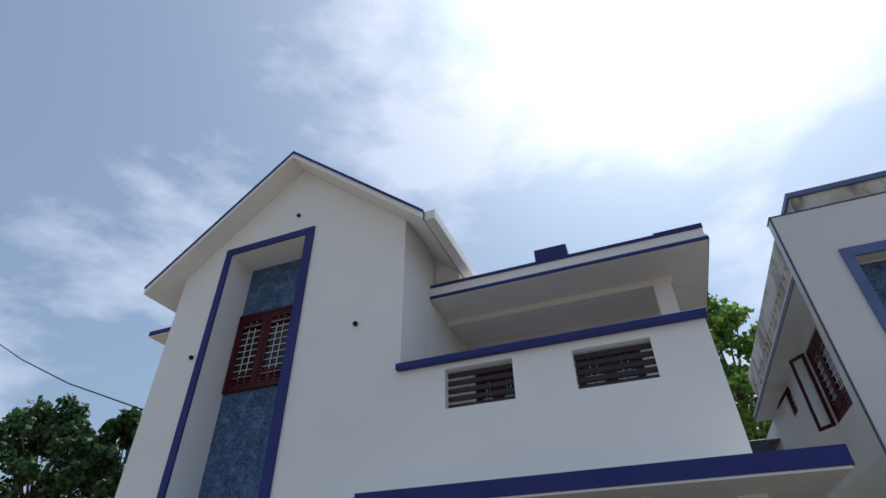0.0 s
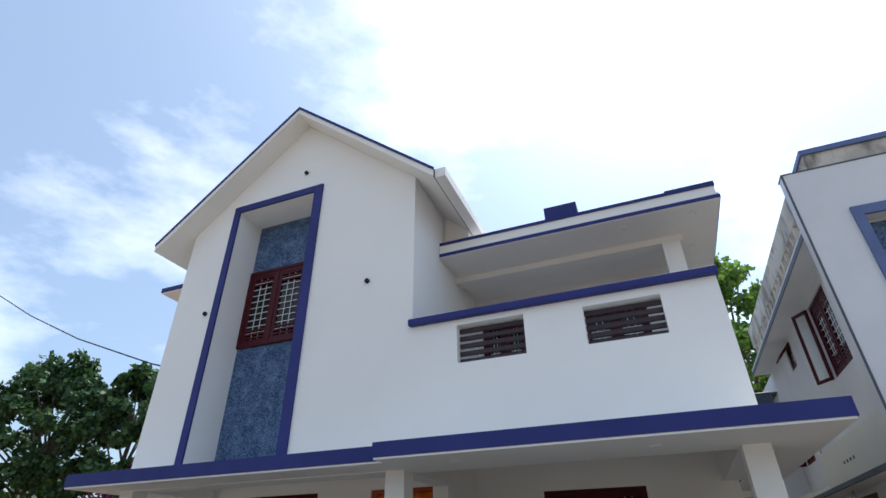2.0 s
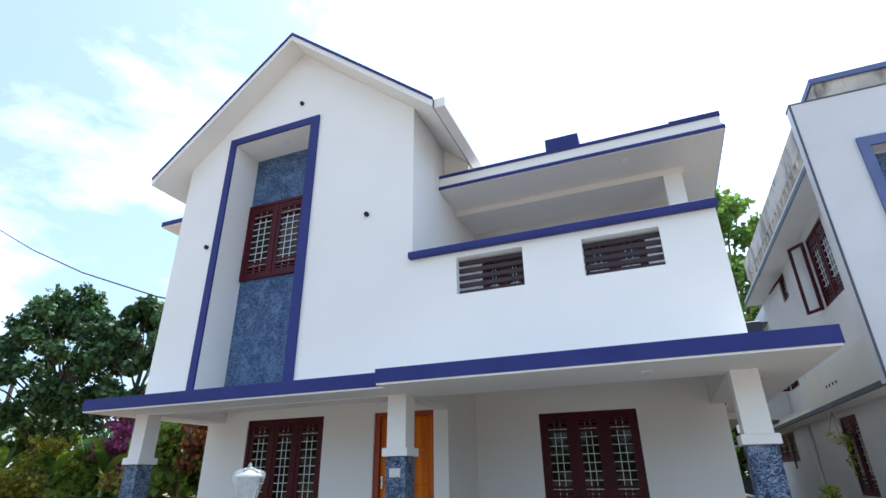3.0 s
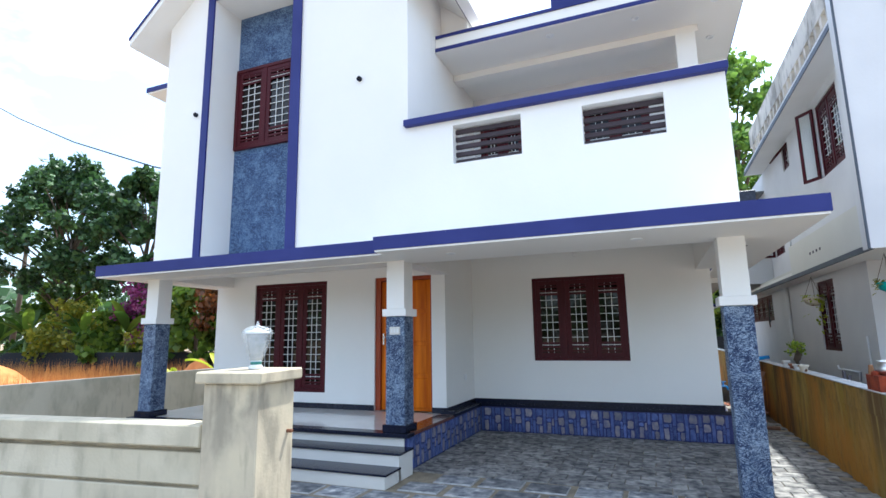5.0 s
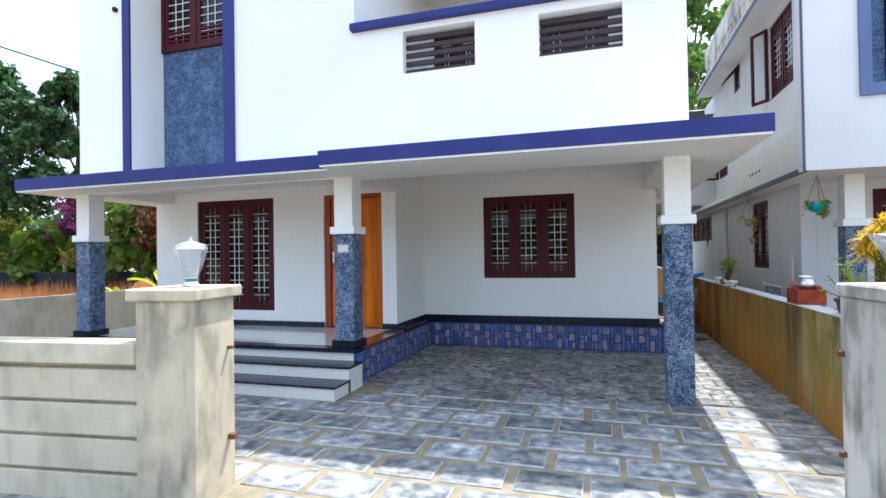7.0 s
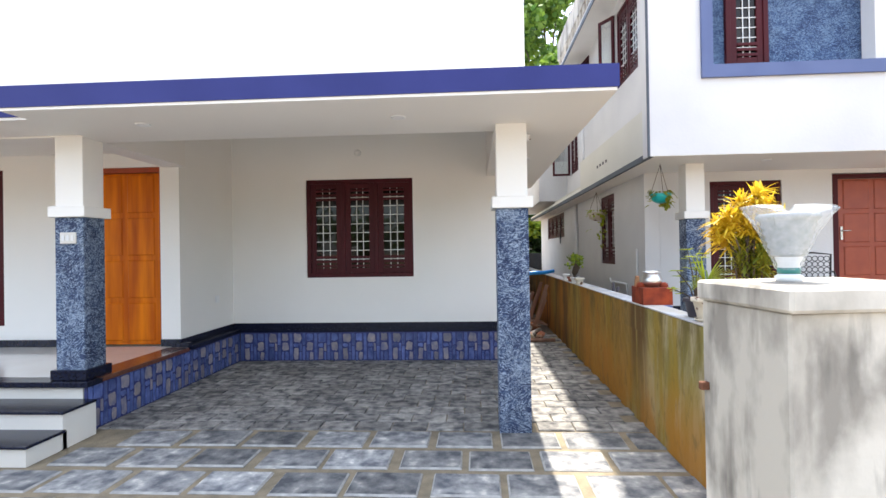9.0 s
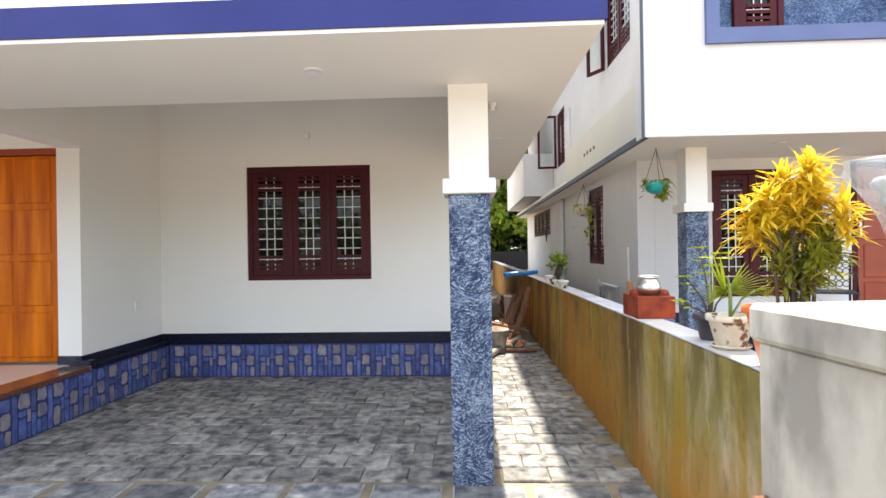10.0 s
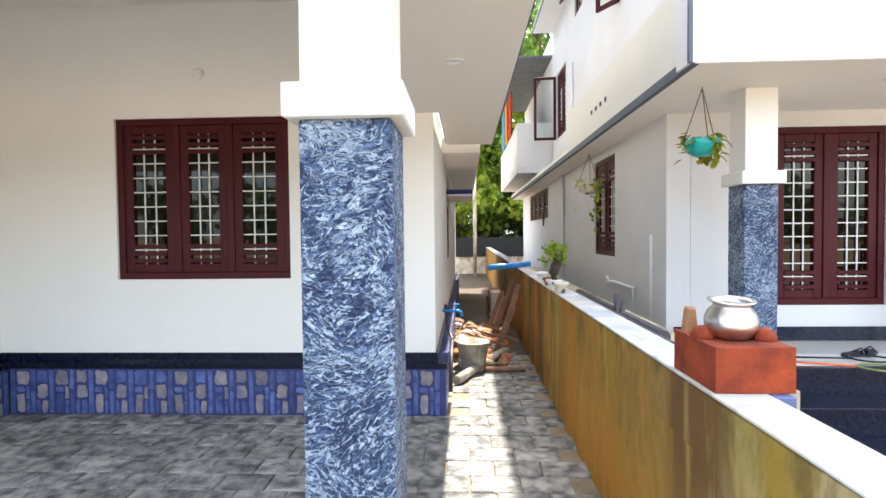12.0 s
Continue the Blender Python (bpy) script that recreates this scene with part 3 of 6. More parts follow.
boxes("recess_border", BLUE, None, [(RX0 - 0.13, UP - 0.035, 2.64, RX0, UP - 0.002, RZ + 0.13), (RX1, UP - 0.035, 2.64, RX1 + 0.16, UP - 0.002, RZ + 0.13), (RX0, UP - 0.035, RZ, RX1, UP - 0.002, RZ + 0.13)], 0.004, kind="structure", label="blue painted border of the recess")
holed("wall_gable_right", WHITE, "x", -2.86, -2.66, 6.103, 16.7, 3.40, 6.632, label="white gable side wall")
holed("wall_gable_left", WHITE, "x", -7.03, -6.83, 6.203, 7.05, 2.63, 6.64, label="white gable side wall")
window("window_13", "mahogany balcony window beside the gable wall", 0.8, 1.65, 2, (-2.55, 8.03, 3.6))
window("window_3", "tall two-bay mahogany window in the blue recess", 1.20, 1.39, 2, (-6.06, RY - 0.05, 4.54))

# gable roof
def gable_roof():
    th = thing("roof", "white gabled roof slab with a blue painted edge", "roof", kind="structure")
    k = 0.868
    x0, x1, xc, zr, y0, y1 = -7.50, -2.20, -4.85, 8.67, 4.93, 10.5
    t = 0.13
    zl = zr - k * (xc - x0)
    bm = bmesh.new()
    prism(bm, [(x0, zl - t), (xc, zr - t), (x1, zl - t), (x1, zl), (xc, zr), (x0, zl)], y0, y1)
    part("roof_slab", bm, CEIL, th)
    bm = bmesh.new()
    prism(bm, [(x0 - 0.01, zl - 0.03), (xc, zr - 0.03), (x1 + 0.01, zl - 0.03), (x1 + 0.01, zl + 0.02), (xc, zr + 0.03), (x0 - 0.01, zl + 0.02)], y0 - 0.015, y0 - 0.001)
    part("fascia", bm, BLUE, th, "blue painted verge")
    bm = bmesh.new()
    prism(bm, [(x0, zl + 0.005), (xc, zr + 0.005), (x1, zl + 0.005), (x1, zl + 0.02), (xc, zr + 0.03), (x0, zl + 0.02)], y0, y1)
    part("tiles", bm, BLUE, th)
    # dark strip put in for the shaded gap between roof edge and gutter
    boxes("eave_gap_strip", DARKWOOD, th, [(x1 + 0.001, y0, zl - 0.15, x1 + 0.011, y1, zl - 0.01)], label="dark strip standing for the gap between roof edge and gutter")
    g = thing("gutter", "white rain gutter along the eave", "gutter")
    boxes("channel", CEIL, g, [(x1 + 0.012, y0 + 0.03, zl - 0.15, x1 + 0.17, y1, zl - 0.14), (x1 + 0.16, y0 + 0.03, zl - 0.14, x1 + 0.17, y1, zl), (x1 + 0.012, y0 + 0.03, zl - 0.14, x1 + 0.02, y1, zl), (x1 + 0.012, y0 + 0.022, zl - 0.15, x1 + 0.17, y0 + 0.03, zl)])


gable_roof()
bm = bmesh.new()
prism(bm, [(-2.655, 5.80), (-2.23, 5.80), (-2.23, 6.26), (-2.655, 6.63)], 6.475, 6.60)
part("wall_above_roof", bm, WHITE, label="short white wall above the flat roof", kind="structure")
slab("upper_left_sunshade", "small white sunshade on the left side of the upper storey", -7.55, 5.35, -7.04, 8.0, 5.62, 5.72)

# navy paint drawn in near-black granite colour, so its shade sits in the colour
boxes("shade_box", GRANITE, None, [(0.936, 6.13, 2.606, 1.22, 7.6, 3.08)], 0.006, kind="structure", label="navy box-shaped surround on the side sunshade, its shade painted in as near-black")

# balcony parapet with its slotted openings
W1, W2 = (-2.05, 3.59, -1.20, 4.08), (-0.505, 3.59, 0.34, 4.045)
holed("balcony_parapet", WHITE, "y", UP, UP + 0.18, -2.66, 0.93, 2.61, 4.15, [W1, W2], label="white balcony parapet with slotted openings")
holed("balcony_side_parapet", WHITE, "x", 0.75, 0.93, UP + 0.183, 8.0, 2.61, 4.15, label="white balcony side parapet")
boxes("balcony_coping", BLUE, None, [(-2.69, 5.22, 4.152, 0.955, 5.52, 4.235), (0.72, 5.523, 4.152, 0.955, 8.0, 4.235)], 0.004, kind="structure", label="blue painted coping")
boxes("balcony_floor", TILE, None, [(-2.65, 5.49, 3.502, 0.74, 8.0, 3.53)], kind="structure", label="balcony floor")
for k, (hx0, hz0, hx1, hz1) in enumerate((W1, W2)):
    g = thing("balcony_louver", "dark brown slats across the opening in the balcony parapet", "louver", group="balcony louvers")
    n = 5
    for q in range(n):
        z = hz0 + (hz1 - hz0) * (q + 0.5) / n
        boxes("slat", DARKWOOD, g, [(hx0, 5.40, z - 0.03, hx1, 5.44, z + 0.024)], 0.003)
# greyer tone here than on the other walls of the house
holed("wall_balcony_back", NWALL, "y", 8.0, 8.2, -2.657, 0.74, 3.51, 5.7, [(-0.8, 3.6, 0.25, 5.25), (-2.55, 3.6, -1.75, 5.25)], label="grey-white balcony back wall")
window("window_4", "mahogany balcony window behind the parapet", 1.05, 1.65, 2, (-0.8, 8.03, 3.6))
boxes("balcony_column", WHITE, None, [(0.64, 7.0, 3.53, 0.89, 7.25, 5.60)], 0.004, label="white balcony column")
boxes("balcony_beam", CEIL, None, [(-2.655, 7.0, 5.60, 0.93, 7.25, 5.699)], kind="structure", label="white balcony beam")
rt = thing("upper_roof", "flat white roof slab with blue painted edges", "roof", kind="structure")
boxes("roof_slab", CEIL, rt, [(-2.655, 6.25, 5.70, 1.43, 16.9, 5.80)])
boxes("fascia", BLUE, rt, [(-2.655, 6.238, 5.71, 1.442, 6.249, 5.765), (1.431, 6.25, 5.71, 1.442, 16.9, 5.765)], label="blue painted edge")
boxes("upper_band", CEIL, rt, [(-2.655, 6.27, 5.801, 1.41, 6.45, 5.93), (1.28, 6.453, 5.801, 1.41, 16.8, 5.93)])
boxes("upper_coping", BLUE, rt, [(-2.655, 6.25, 5.931, 0.78, 6.47, 5.975), (0.783, 6.25, 5.931, 1.42, 6.47, 6.00), (1.26, 6.473, 5.931, 1.40, 16.8, 5.995)], label="blue painted coping")
boxes("roof_block", BLUE, None, [(-0.93, 6.30, 5.976, -0.44, 6.70, 6.22)], 0.006, label="small blue painted block on the roof edge")
for hx, hz in ((-4.755, 7.39), (-3.377, 4.972), (-6.332, 4.996)):
    bm = bmesh.new()
    lathe(bm, [(0.034, 0), (0.034, 0.05), (0.026, 0.05), (0.026, 0.01)], 16)
    ob = part("drain_pipe_end", bm, GRANITE, None, "dark round pipe end in the white wall")
    tagged(ob, category="pipe", group="pipe ends")
    ob.matrix_world = pose(hx, UP + 0.01, hz, 90, 0, 0)

# ---- boundary walls ----
holed("boundary_wall", MOSSY, "x", 1.875, 2.032, 3.3, 23.0, -0.06, 0.96, label="cement boundary wall stained with moss and rust")
boxes("plaster_band", MOSSY, None, [(1.867, 5.503, 0.75, 1.874, 7.25, 0.957), (1.867, 3.301, -0.05, 1.874, 5.50, 0.957)], 0.003, kind="structure", label="raised plaster band on the boundary wall")
boxes("wall_coping", CAPWHITE, None, [(1.866, 3.3, 0.961, 2.035, 23.0, 0.972)], 0.003, kind="structure", label="whitish wall coping")
holed("left_boundary_wall", PRECAST, "x", -8.35, -8.2, 1.9, 14.0, -0.06, 0.95, label="grey plastered boundary wall")
FA = 7.0
ca, sa = math.cos(radians(FA)), math.sin(radians(FA))


def gate_pillar(x, y, w, d, top, mat, label):
    th = thing("gate_pillar", label, "gate pillar", group="gate pillars")
    boxes("shaft", mat, th, [(0, 0, -0.05, w, d, top - 0.075)], 0.008)
    boxes("cap", mat, th, [(-0.04 if x < 0 else -0.022, -0.04, top - 0.075, w + 0.04, d + (0.04 if x < 0 else 0.0), top)], 0.01, "cement cap slab")
    boxes("hinge_stub", RUST, th, [(w, 0.33, 0.31, w + 0.05, 0.37, 0.345), (w, 0.33, 0.905, w + 0.04, 0.36, 0.925)] if x < 0 else [(-0.032, 0.415, 0.895, 0, 0.44, 0.925), (-0.032, 0.415, 0.33, 0, 0.44, 0.36)], 0.003, "rusty hinge stub")
    th.matrix_world = pose(x, y, 0, 0, 0, FA)
    return th


RUST = material("rust", (0.10, 0.035, 0.018), (0.19, 0.075, 0.035), 30, 0.85)
gate_pillar(-2.64, 2.25, 0.40, 0.42, 1.325, CEMENT, "grey cement gate pillar with a lamp wrapped in plastic on its cap")
gate_pillar(1.44, 2.815, 0.50, 0.46, 1.31, PALE_CEMENT, "pale cement gate pillar with a wrapped lamp on its cap")
fw = thing("front_wall", "precast concrete boundary wall of stacked planks", "wall", kind="structure")
for k in range(4):
    boxes("plank", PRECAST, fw, [(-6.5, 0.06, -0.05 + 0.222 * k, -0.005, 0.14, -0.05 + 0.222 * k + 0.198)], 0.006)
boxes("backing", CEMENT, fw, [(-6.5, 0.105, -0.05, -0.005, 0.13, 0.85)])
boxes("coping", PRECAST, fw, [(-6.5, 0.02, 0.85, -0.005, 0.2, 0.99)], 0.01)
fw.matrix_world = pose(-2.66, 2.25, 0, 0, 0, FA)
boxes("boundary_wall_end", MOSSY, None, [(1.875, 3.28, -0.05, 2.02, 3.297, 0.94)], kind="structure", label="wall end")

# ---- neighbouring house ----
NX, NZ = 2.5, 2.46
nh = thing("neighbour_house", "two-storey white neighbouring house with grey-blue trim", "house")
holed("wall", NWALL, "x", 2.84, 3.04, 8.4, 19.2, 0.0, 2.62, [(9.91, 1.18, 10.85, 2.37), (14.65, 1.78, 17.6, 2.42)], nh, kind="")
holed("wall", NWALL, "y", 8.4, 8.6, 3.043, 12.0, 0.0, 2.62, [(3.71, 0.83, 4.65, 2.33), (5.3, 0.532, 6.3, 2.4)], nh, kind="")
boxes("soffit", CEIL, nh, [(NX + 0.005, 7.085, NZ, 12.0, 19.3, NZ + 0.12)])
holed("wall", NWALL, "y", 7.08, 7.28, NX - 0.03, 12.0, NZ + 0.005, 6.36, [(3.13, 3.45, 4.9, 5.47)], nh, kind="")
holed("wall", NWALL, "x", 2.90, 3.1, 7.283, 19.2, 2.59, 5.45, [(8.75, 4.05, 9.85, 5.3), (11.8, 4.88, 12.3, 5.40), (13.05, 3.25, 13.95, 4.45)], nh, kind="")
boxes("ledge", CREAMWALL, nh, [(NX, 7.283, NZ + 0.065, 2.898, 10.9, 3.05), (NX + 0.08, 10.903, NZ + 0.121, 2.898, 14.4, 2.66)])
boxes("edge_trim", EDGEGREY, nh, [(NX - 0.01, 7.10, NZ - 0.004, NX + 0.03, 19.3, NZ + 0.06), (NX - 0.042, 7.068, NZ, NX - 0.018, 7.09, 6.36), (NX - 0.042, 7.068, 6.361, 12.0, 7.30, 6.378)], label="dark grey painted edge")
boxes("window_border", SLATE, nh, [(3.05, 7.04, 3.31, 3.17, 7.079, 5.61), (3.17, 7.04, 3.31, 5.0, 7.079, 3.45), (3.17, 7.04, 5.47, 5.0, 7.079, 5.61)], label="grey-blue painted border")
boxes("recess_panel", PANEL, nh, [(3.05, 7.30, 3.40, 5.0, 7.4, 5.8)], label="blue textured panel")
for rs in ((2.515, 7.285, 5.45, 12.0, 14.4, 5.595),):
    boxes("roof_slab", NWALL, nh, [rs])
boxes("eave_edge", EDGEGREY, nh, [(2.50, 7.285, 5.45, 2.514, 14.4, 5.53)], label="dark grey painted eave edge")
for rs in ((2.50, 7.285, 5.78, 2.58, 13.2, 6.18),):
    boxes("balustrade_panel", PALE_CEMENT, nh, [rs], label="weather-stained cement balustrade")
for q in range(21):
    by_ = 7.33 + 0.28 * q
    bx_ = 2.505
    boxes("baluster", PALE_CEMENT, nh, [(bx_, by_, 5.596, bx_ + 0.07, by_ + 0.10, 5.779)])
for rs in ((2.87, 7.21, 6.38, 12.0, 7.35, 6.715), (2.87, 7.355, 5.601, 2.99, 12.3, 6.715)):
    boxes("parapet", PALE_CEMENT, nh, [rs])
boxes("parapet_coping", SLATE, nh, [(2.84, 7.17, 6.716, 12.0, 7.38, 6.80), (2.84, 7.383, 6.716, 3.02, 12.3, 6.80)])
pillar(3.088, 7.64, 0.53, NZ, w=0.23, cap_z=1.82, base=False, where="on the neighbouring porch")
boxes("porch_floor_tiles", TILE, None, [(2.81, 7.56, 0.5302, 12, 8.384, 0.5318)], label="pale polished porch floor", kind="structure")
boxes("neighbour_porch", GRANITE, None, [(2.8, 7.5, -0.05, 12, 8.395, 0.53), (2.8, 7.2, -0.05, 12, 7.497, 0.355), (2.8, 6.9, -0.05, 12, 7.197, 0.18)], 0.004, label="dark polished neighbouring porch steps", kind="structure")
window("window_5", "mahogany window on the neighbouring porch", 0.94, 1.50, 2, (3.71, 8.42, 0.83))
window("window_6", "tall mahogany window in the neighbouring side wall", 0.94, 1.19, 2, (2.86, 10.85, 1.18), -90)
window("window_7", "small mahogany window high in the neighbouring side wall", 2.95, 0.64, 4, (2.86, 17.6, 1.78), -90)
window("window_8", "mahogany window of the neighbouring upper storey, opened", 1.1, 1.25, 2, (2.92, 9.85, 4.05), -90)
window("window_9", "mahogany window in a blue textured panel of the neighbouring house", 0.47, 1.5, 1, (3.41, 7.25, 3.47), slats=(3, 3))

# ---- plants ----
def leafy(name, c1, c2, rough=0.5, through_light=0.35):
    m = bpy.data.materials.new(name)
    m.use_nodes = True
    nt, ln = m.node_tree.nodes, m.node_tree.links
    b, out = nt["Principled BSDF"], nt["Material Output"]
    b.inputs["Roughness"].default_value = rough
    g = nt.new("ShaderNodeNewGeometry")
    r = nt.new("ShaderNodeValToRGB")
    e = r.color_ramp.elements
    e[0].color, e[1].color = (*c1, 1), (*c2, 1)
    ln.new(g.outputs["Random Per Island"], r.inputs["Fac"])
    ln.new(r.outputs["Color"], b.inputs["Base Color"])
    t = nt.new("ShaderNodeBsdfTranslucent")
    ln.new(r.outputs["Color"], t.inputs["Color"])
    x = nt.new("ShaderNodeMixShader")
    x.inputs["Fac"].default_value = through_light
    ln.new(b.outputs["BSDF"], x.inputs[1])
    ln.new(t.outputs["BSDF"], x.inputs[2])
    ln.new(x.outputs["Shader"], out.inputs["Surface"])
    return m


LEAF = leafy("dark_green_leaf", (0.013, 0.040, 0.018), (0.095, 0.19, 0.055), through_light=0.30)
LEAF2 = leafy("bright_green_leaf", (0.035, 0.085, 0.012), (0.20, 0.30, 0.035), through_light=0.5)
YELLOW = leafy("yellow_croton_leaf", (0.62, 0.40, 0.02), (0.80, 0.62, 0.05), through_light=0.4)
OLIVE = leafy("olive_green_leaf", (0.14, 0.18, 0.02), (0.40, 0.36, 0.03), through_light=0.4)
LIME = leafy("lime_leaf", (0.30, 0.40, 0.02), (0.56, 0.60, 0.06), through_light=0.45)
PINKL = leafy("magenta_flower", (0.14, 0.02, 0.08), (0.34, 0.06, 0.20))
DRY = leafy("dry_grass_blade", (0.36, 0.13, 0.035), (0.60, 0.30, 0.08), 0.8, 0.3)


def leaf_cloud(centres, per, spread, size, rng, aspect=0.45, squash=0.8):
    """Small folded leaves scattered round clump centres."""
    c = np.repeat(np.asarray(centres), per, axis=0)
    n = len(c)
    d = rng.normal(size=(n, 3))
    d /= np.linalg.norm(d, axis=1)[:, None]
    p = c + d * (rng.random((n, 1)) ** 0.5) * spread * np.array([1, 1, squash])
    a = rng.normal(size=(n, 3)) + np.array([0, 0, -0.25])
    a /= np.linalg.norm(a, axis=1)[:, None]
    b = np.cross(a, rng.normal(size=(n, 3)))
    b /= np.linalg.norm(b, axis=1)[:, None]
    s = size * (0.6 + 0.8 * rng.random((n, 1)))
    v = np.stack([p, p + a * s * 0.45 + b * s * aspect, p + a * s, p + a * s * 0.45 - b * s * aspect], 1).reshape(-1, 3)
    f = np.arange(4 * n).reshape(-1, 4)
    return v, f


def cloud_part(name, v, f, mat, parent, label="", kind=""):
    me = bpy.data.meshes.new(name)
    me.from_pydata(v.tolist(), [], f.tolist())
    me.materials.append(mat)
    ob = new(name, me)
    ob.parent = parent
    return tagged(ob, label, kind=kind)


def tree(label, x, y, h, r, seed, mat=LEAF, clumps=60, per=130, leaf=0.30, low=0.25, z=-0.05, lean=0.3, cat="tree", puff=0.85):
    rng = np.random.default_rng(seed)
    th = thing("tree", label, cat, (x, y, z))
    bm = bmesh.new()
    top = Vector((lean, lean * 0.4, h * 0.72))
    tube(bm, [(0, 0, 0), (lean * 0.2, 0.05, h * 0.2), (lean * 0.6, -0.05, h * 0.45), tuple(top)], 0.018 * h + 0.03, 8, 0.05)
    cs = []
    for k in range(clumps):
        u = rng.random()
        zz = low + (1 - low) * u
        rad = r * math.sin(math.pi * min(0.97, 0.18 + 0.80 * (u ** 0.9))) ** 0.6 * (0.35 + 0.65 * rng.random())
        t = rng.random() * 2 * math.pi
        cs.append((rad * math.cos(t) + lean * u, rad * math.sin(t), zz * h * (0.93 + 0.09 * rng.random())))
        if k % 4 == 0:
            s = top * min(0.95, (0.35 + 0.5 * u))
            e = Vector(cs[-1])
            tube(bm, [tuple(s), tuple(s.lerp(e, 0.5) + Vector((0, 0, 0.05 * h * rng.random()))), tuple(e)], 0.006 * h, 5, 0.012)
    part("trunk", bm, BARK, th)
    v, f = leaf_cloud(cs, per, 0.36 * r if r < 2 else 0.2 * puff * r, leaf, rng)
    cloud_part("crown", v, f, mat, th)
    return th


LIMELEAF = leafy("sunlit_yellow_green_leaf", (0.10, 0.20, 0.02), (0.42, 0.50, 0.06), through_light=0.6)
tree("tall dark green leafy tree beyond the dry field", -28.6, 17.0, 11.0, 4.4, 3, clumps=130, per=125, leaf=0.24, lean=0.6, low=0.40, puff=0.62)
tree("dark green leafy tree beside another beyond the dry field", -23.3, 17.5, 10.2, 3.0, 5, clumps=100, per=115, leaf=0.24, low=0.38, puff=0.6)
tree("leafy tree with paler new leaves behind the dry field", -19.4, 19.0, 9.8, 2.9, 7, mat=leafy("new_green_leaf", (0.03, 0.075, 0.012), (0.26, 0.34, 0.05)), clumps=75, per=85, leaf=0.24, low=0.36, puff=0.65)
tree("low bushy tree behind the black fence", -29.5, 18.5, 5.2, 3.0, 9, mat=LEAF2, clumps=36, per=160, leaf=0.22, low=0.1)
tree("low green bush behind the black fence", -22.5, 16.6, 3.6, 2.1, 11, mat=LEAF2, clumps=34, per=90, leaf=0.26, low=0.06, cat="bush")
tree("green bush by the black fence", -17.6, 15.8, 4.0, 2.2, 13, mat=LEAF2, clumps=34, per=120, low=0.05, cat="bush")
tree("dense green bush behind the porch", -13.8, 15.6, 5.0, 2.2, 15, mat=LEAF2, clumps=40, per=110, low=0.05, leaf=0.26, cat="bush")
tree("magenta flowering bush beyond the black fence", -20.4, 15.7, 5.0, 1.15, 17, mat=PINKL, clumps=24, per=70, low=0.35, leaf=0.14, cat="bush")
tree("yellow-green shrub before the black fence plants", -25.6, 15.7, 3.3, 1.5, 33, mat=OLIVE, clumps=26, per=130, low=0.10, leaf=0.17, cat="bush")
tree("olive bush with fine leaves by the black fence", -19.4, 15.6, 3.0, 1.3, 35, mat=OLIVE, clumps=22, per=130, low=0.08, leaf=0.15, cat="bush")
tree("reddish-leaved shrub behind the porch", -15.6, 15.5, 5.4, 1.2, 37, mat=leafy("russet_leaf", (0.05, 0.025, 0.008), (0.26, 0.085, 0.015)), clumps=24, per=90, low=0.35, leaf=0.18, cat="bush")
tree("sunlit bright green tree at the end of the side path", 0.7, 25.2, 12.0, 3.6, 21, mat=LIMELEAF, clumps=130, per=120, low=0.10, leaf=0.24)
tree("sunlit green tree behind the back fence", 4.0, 26.4, 15.0, 3.8, 23, mat=leafy("sunlit_green_leaf", (0.06, 0.15, 0.03), (0.24, 0.38, 0.06), through_light=0.5), clumps=90, per=130, low=0.12, leaf=0.26)
tree("dense dark hedge behind the black back fence", 1.6, 26.6, 6.5, 2.6, 39, clumps=60, per=150, low=0.03, leaf=0.2, cat="hedge")
tree("low dark bush by the black back fence", 3.8, 25.2, 3.6, 1.9, 41, clumps=50, per=130, low=0.03, leaf=0.2, cat="bush")
tree("dark green tree behind the back fence", 2.4, 31.0, 17.0, 3.8, 25, clumps=60, per=140, low=0.1)
tree("tall slim tree behind both houses", 1.9, 24.9, 10.0, 1.6, 27, mat=LEAF2, clumps=44, per=100, low=0.2, leaf=0.2)


def frond_palm(label, x, y, h, seed, n=13, length=3.6):
    rng = np.random.default_rng(seed)
    th = thing("palm_tree", label, "palm tree", (x, y, -0.05))
    bm = bmesh.new()
    tube(bm, [(0, 0, 0), (0.2, 0.1, h * 0.5), (0.1, 0.2, h)], 0.16, 8, 0.10)
    part("trunk", bm, BARK, th)
    vs, fs = [], []
    for k in range(n):
        a = 2 * math.pi * k / n + rng.random() * 0.4
        up = 0.9 - 1.3 * rng.random()
        for q in range(34):
            s = q / 33
            px = length * s * math.cos(up * (1 - s * 0.3))
            pz = length * (math.sin(up) * s - 0.55 * s * s)
            for side in (-1, 1):
                bx, by = px * math.cos(a), px * math.sin(a)
                l = 0.75 * math.sin(math.pi * (0.12 + 0.85 * s))
                ex, ey = bx + math.cos(a + side * 1.1) * l, by + math.sin(a + side * 1.1) * l
                i = len(vs)
                vs += [(bx + 0.1, by + 0.2, h + pz), (bx + 0.1 + 0.05 * math.cos(a), by + 0.2 + 0.05 * math.sin(a), h + pz + 0.01), (ex + 0.1, ey + 0.2, h + pz - 0.35 * l)]
                fs.append((i, i + 1, i + 2))
    cloud_part("fronds", np.array(vs), np.array(fs), LEAF, th)


frond_palm("coconut palm beyond the dry field", -34.0, 18.0, 7.4, 1)
frond_palm("coconut palm behind the banana plants", -24.6, 20.5, 4.6, 5, 12, 3.2)
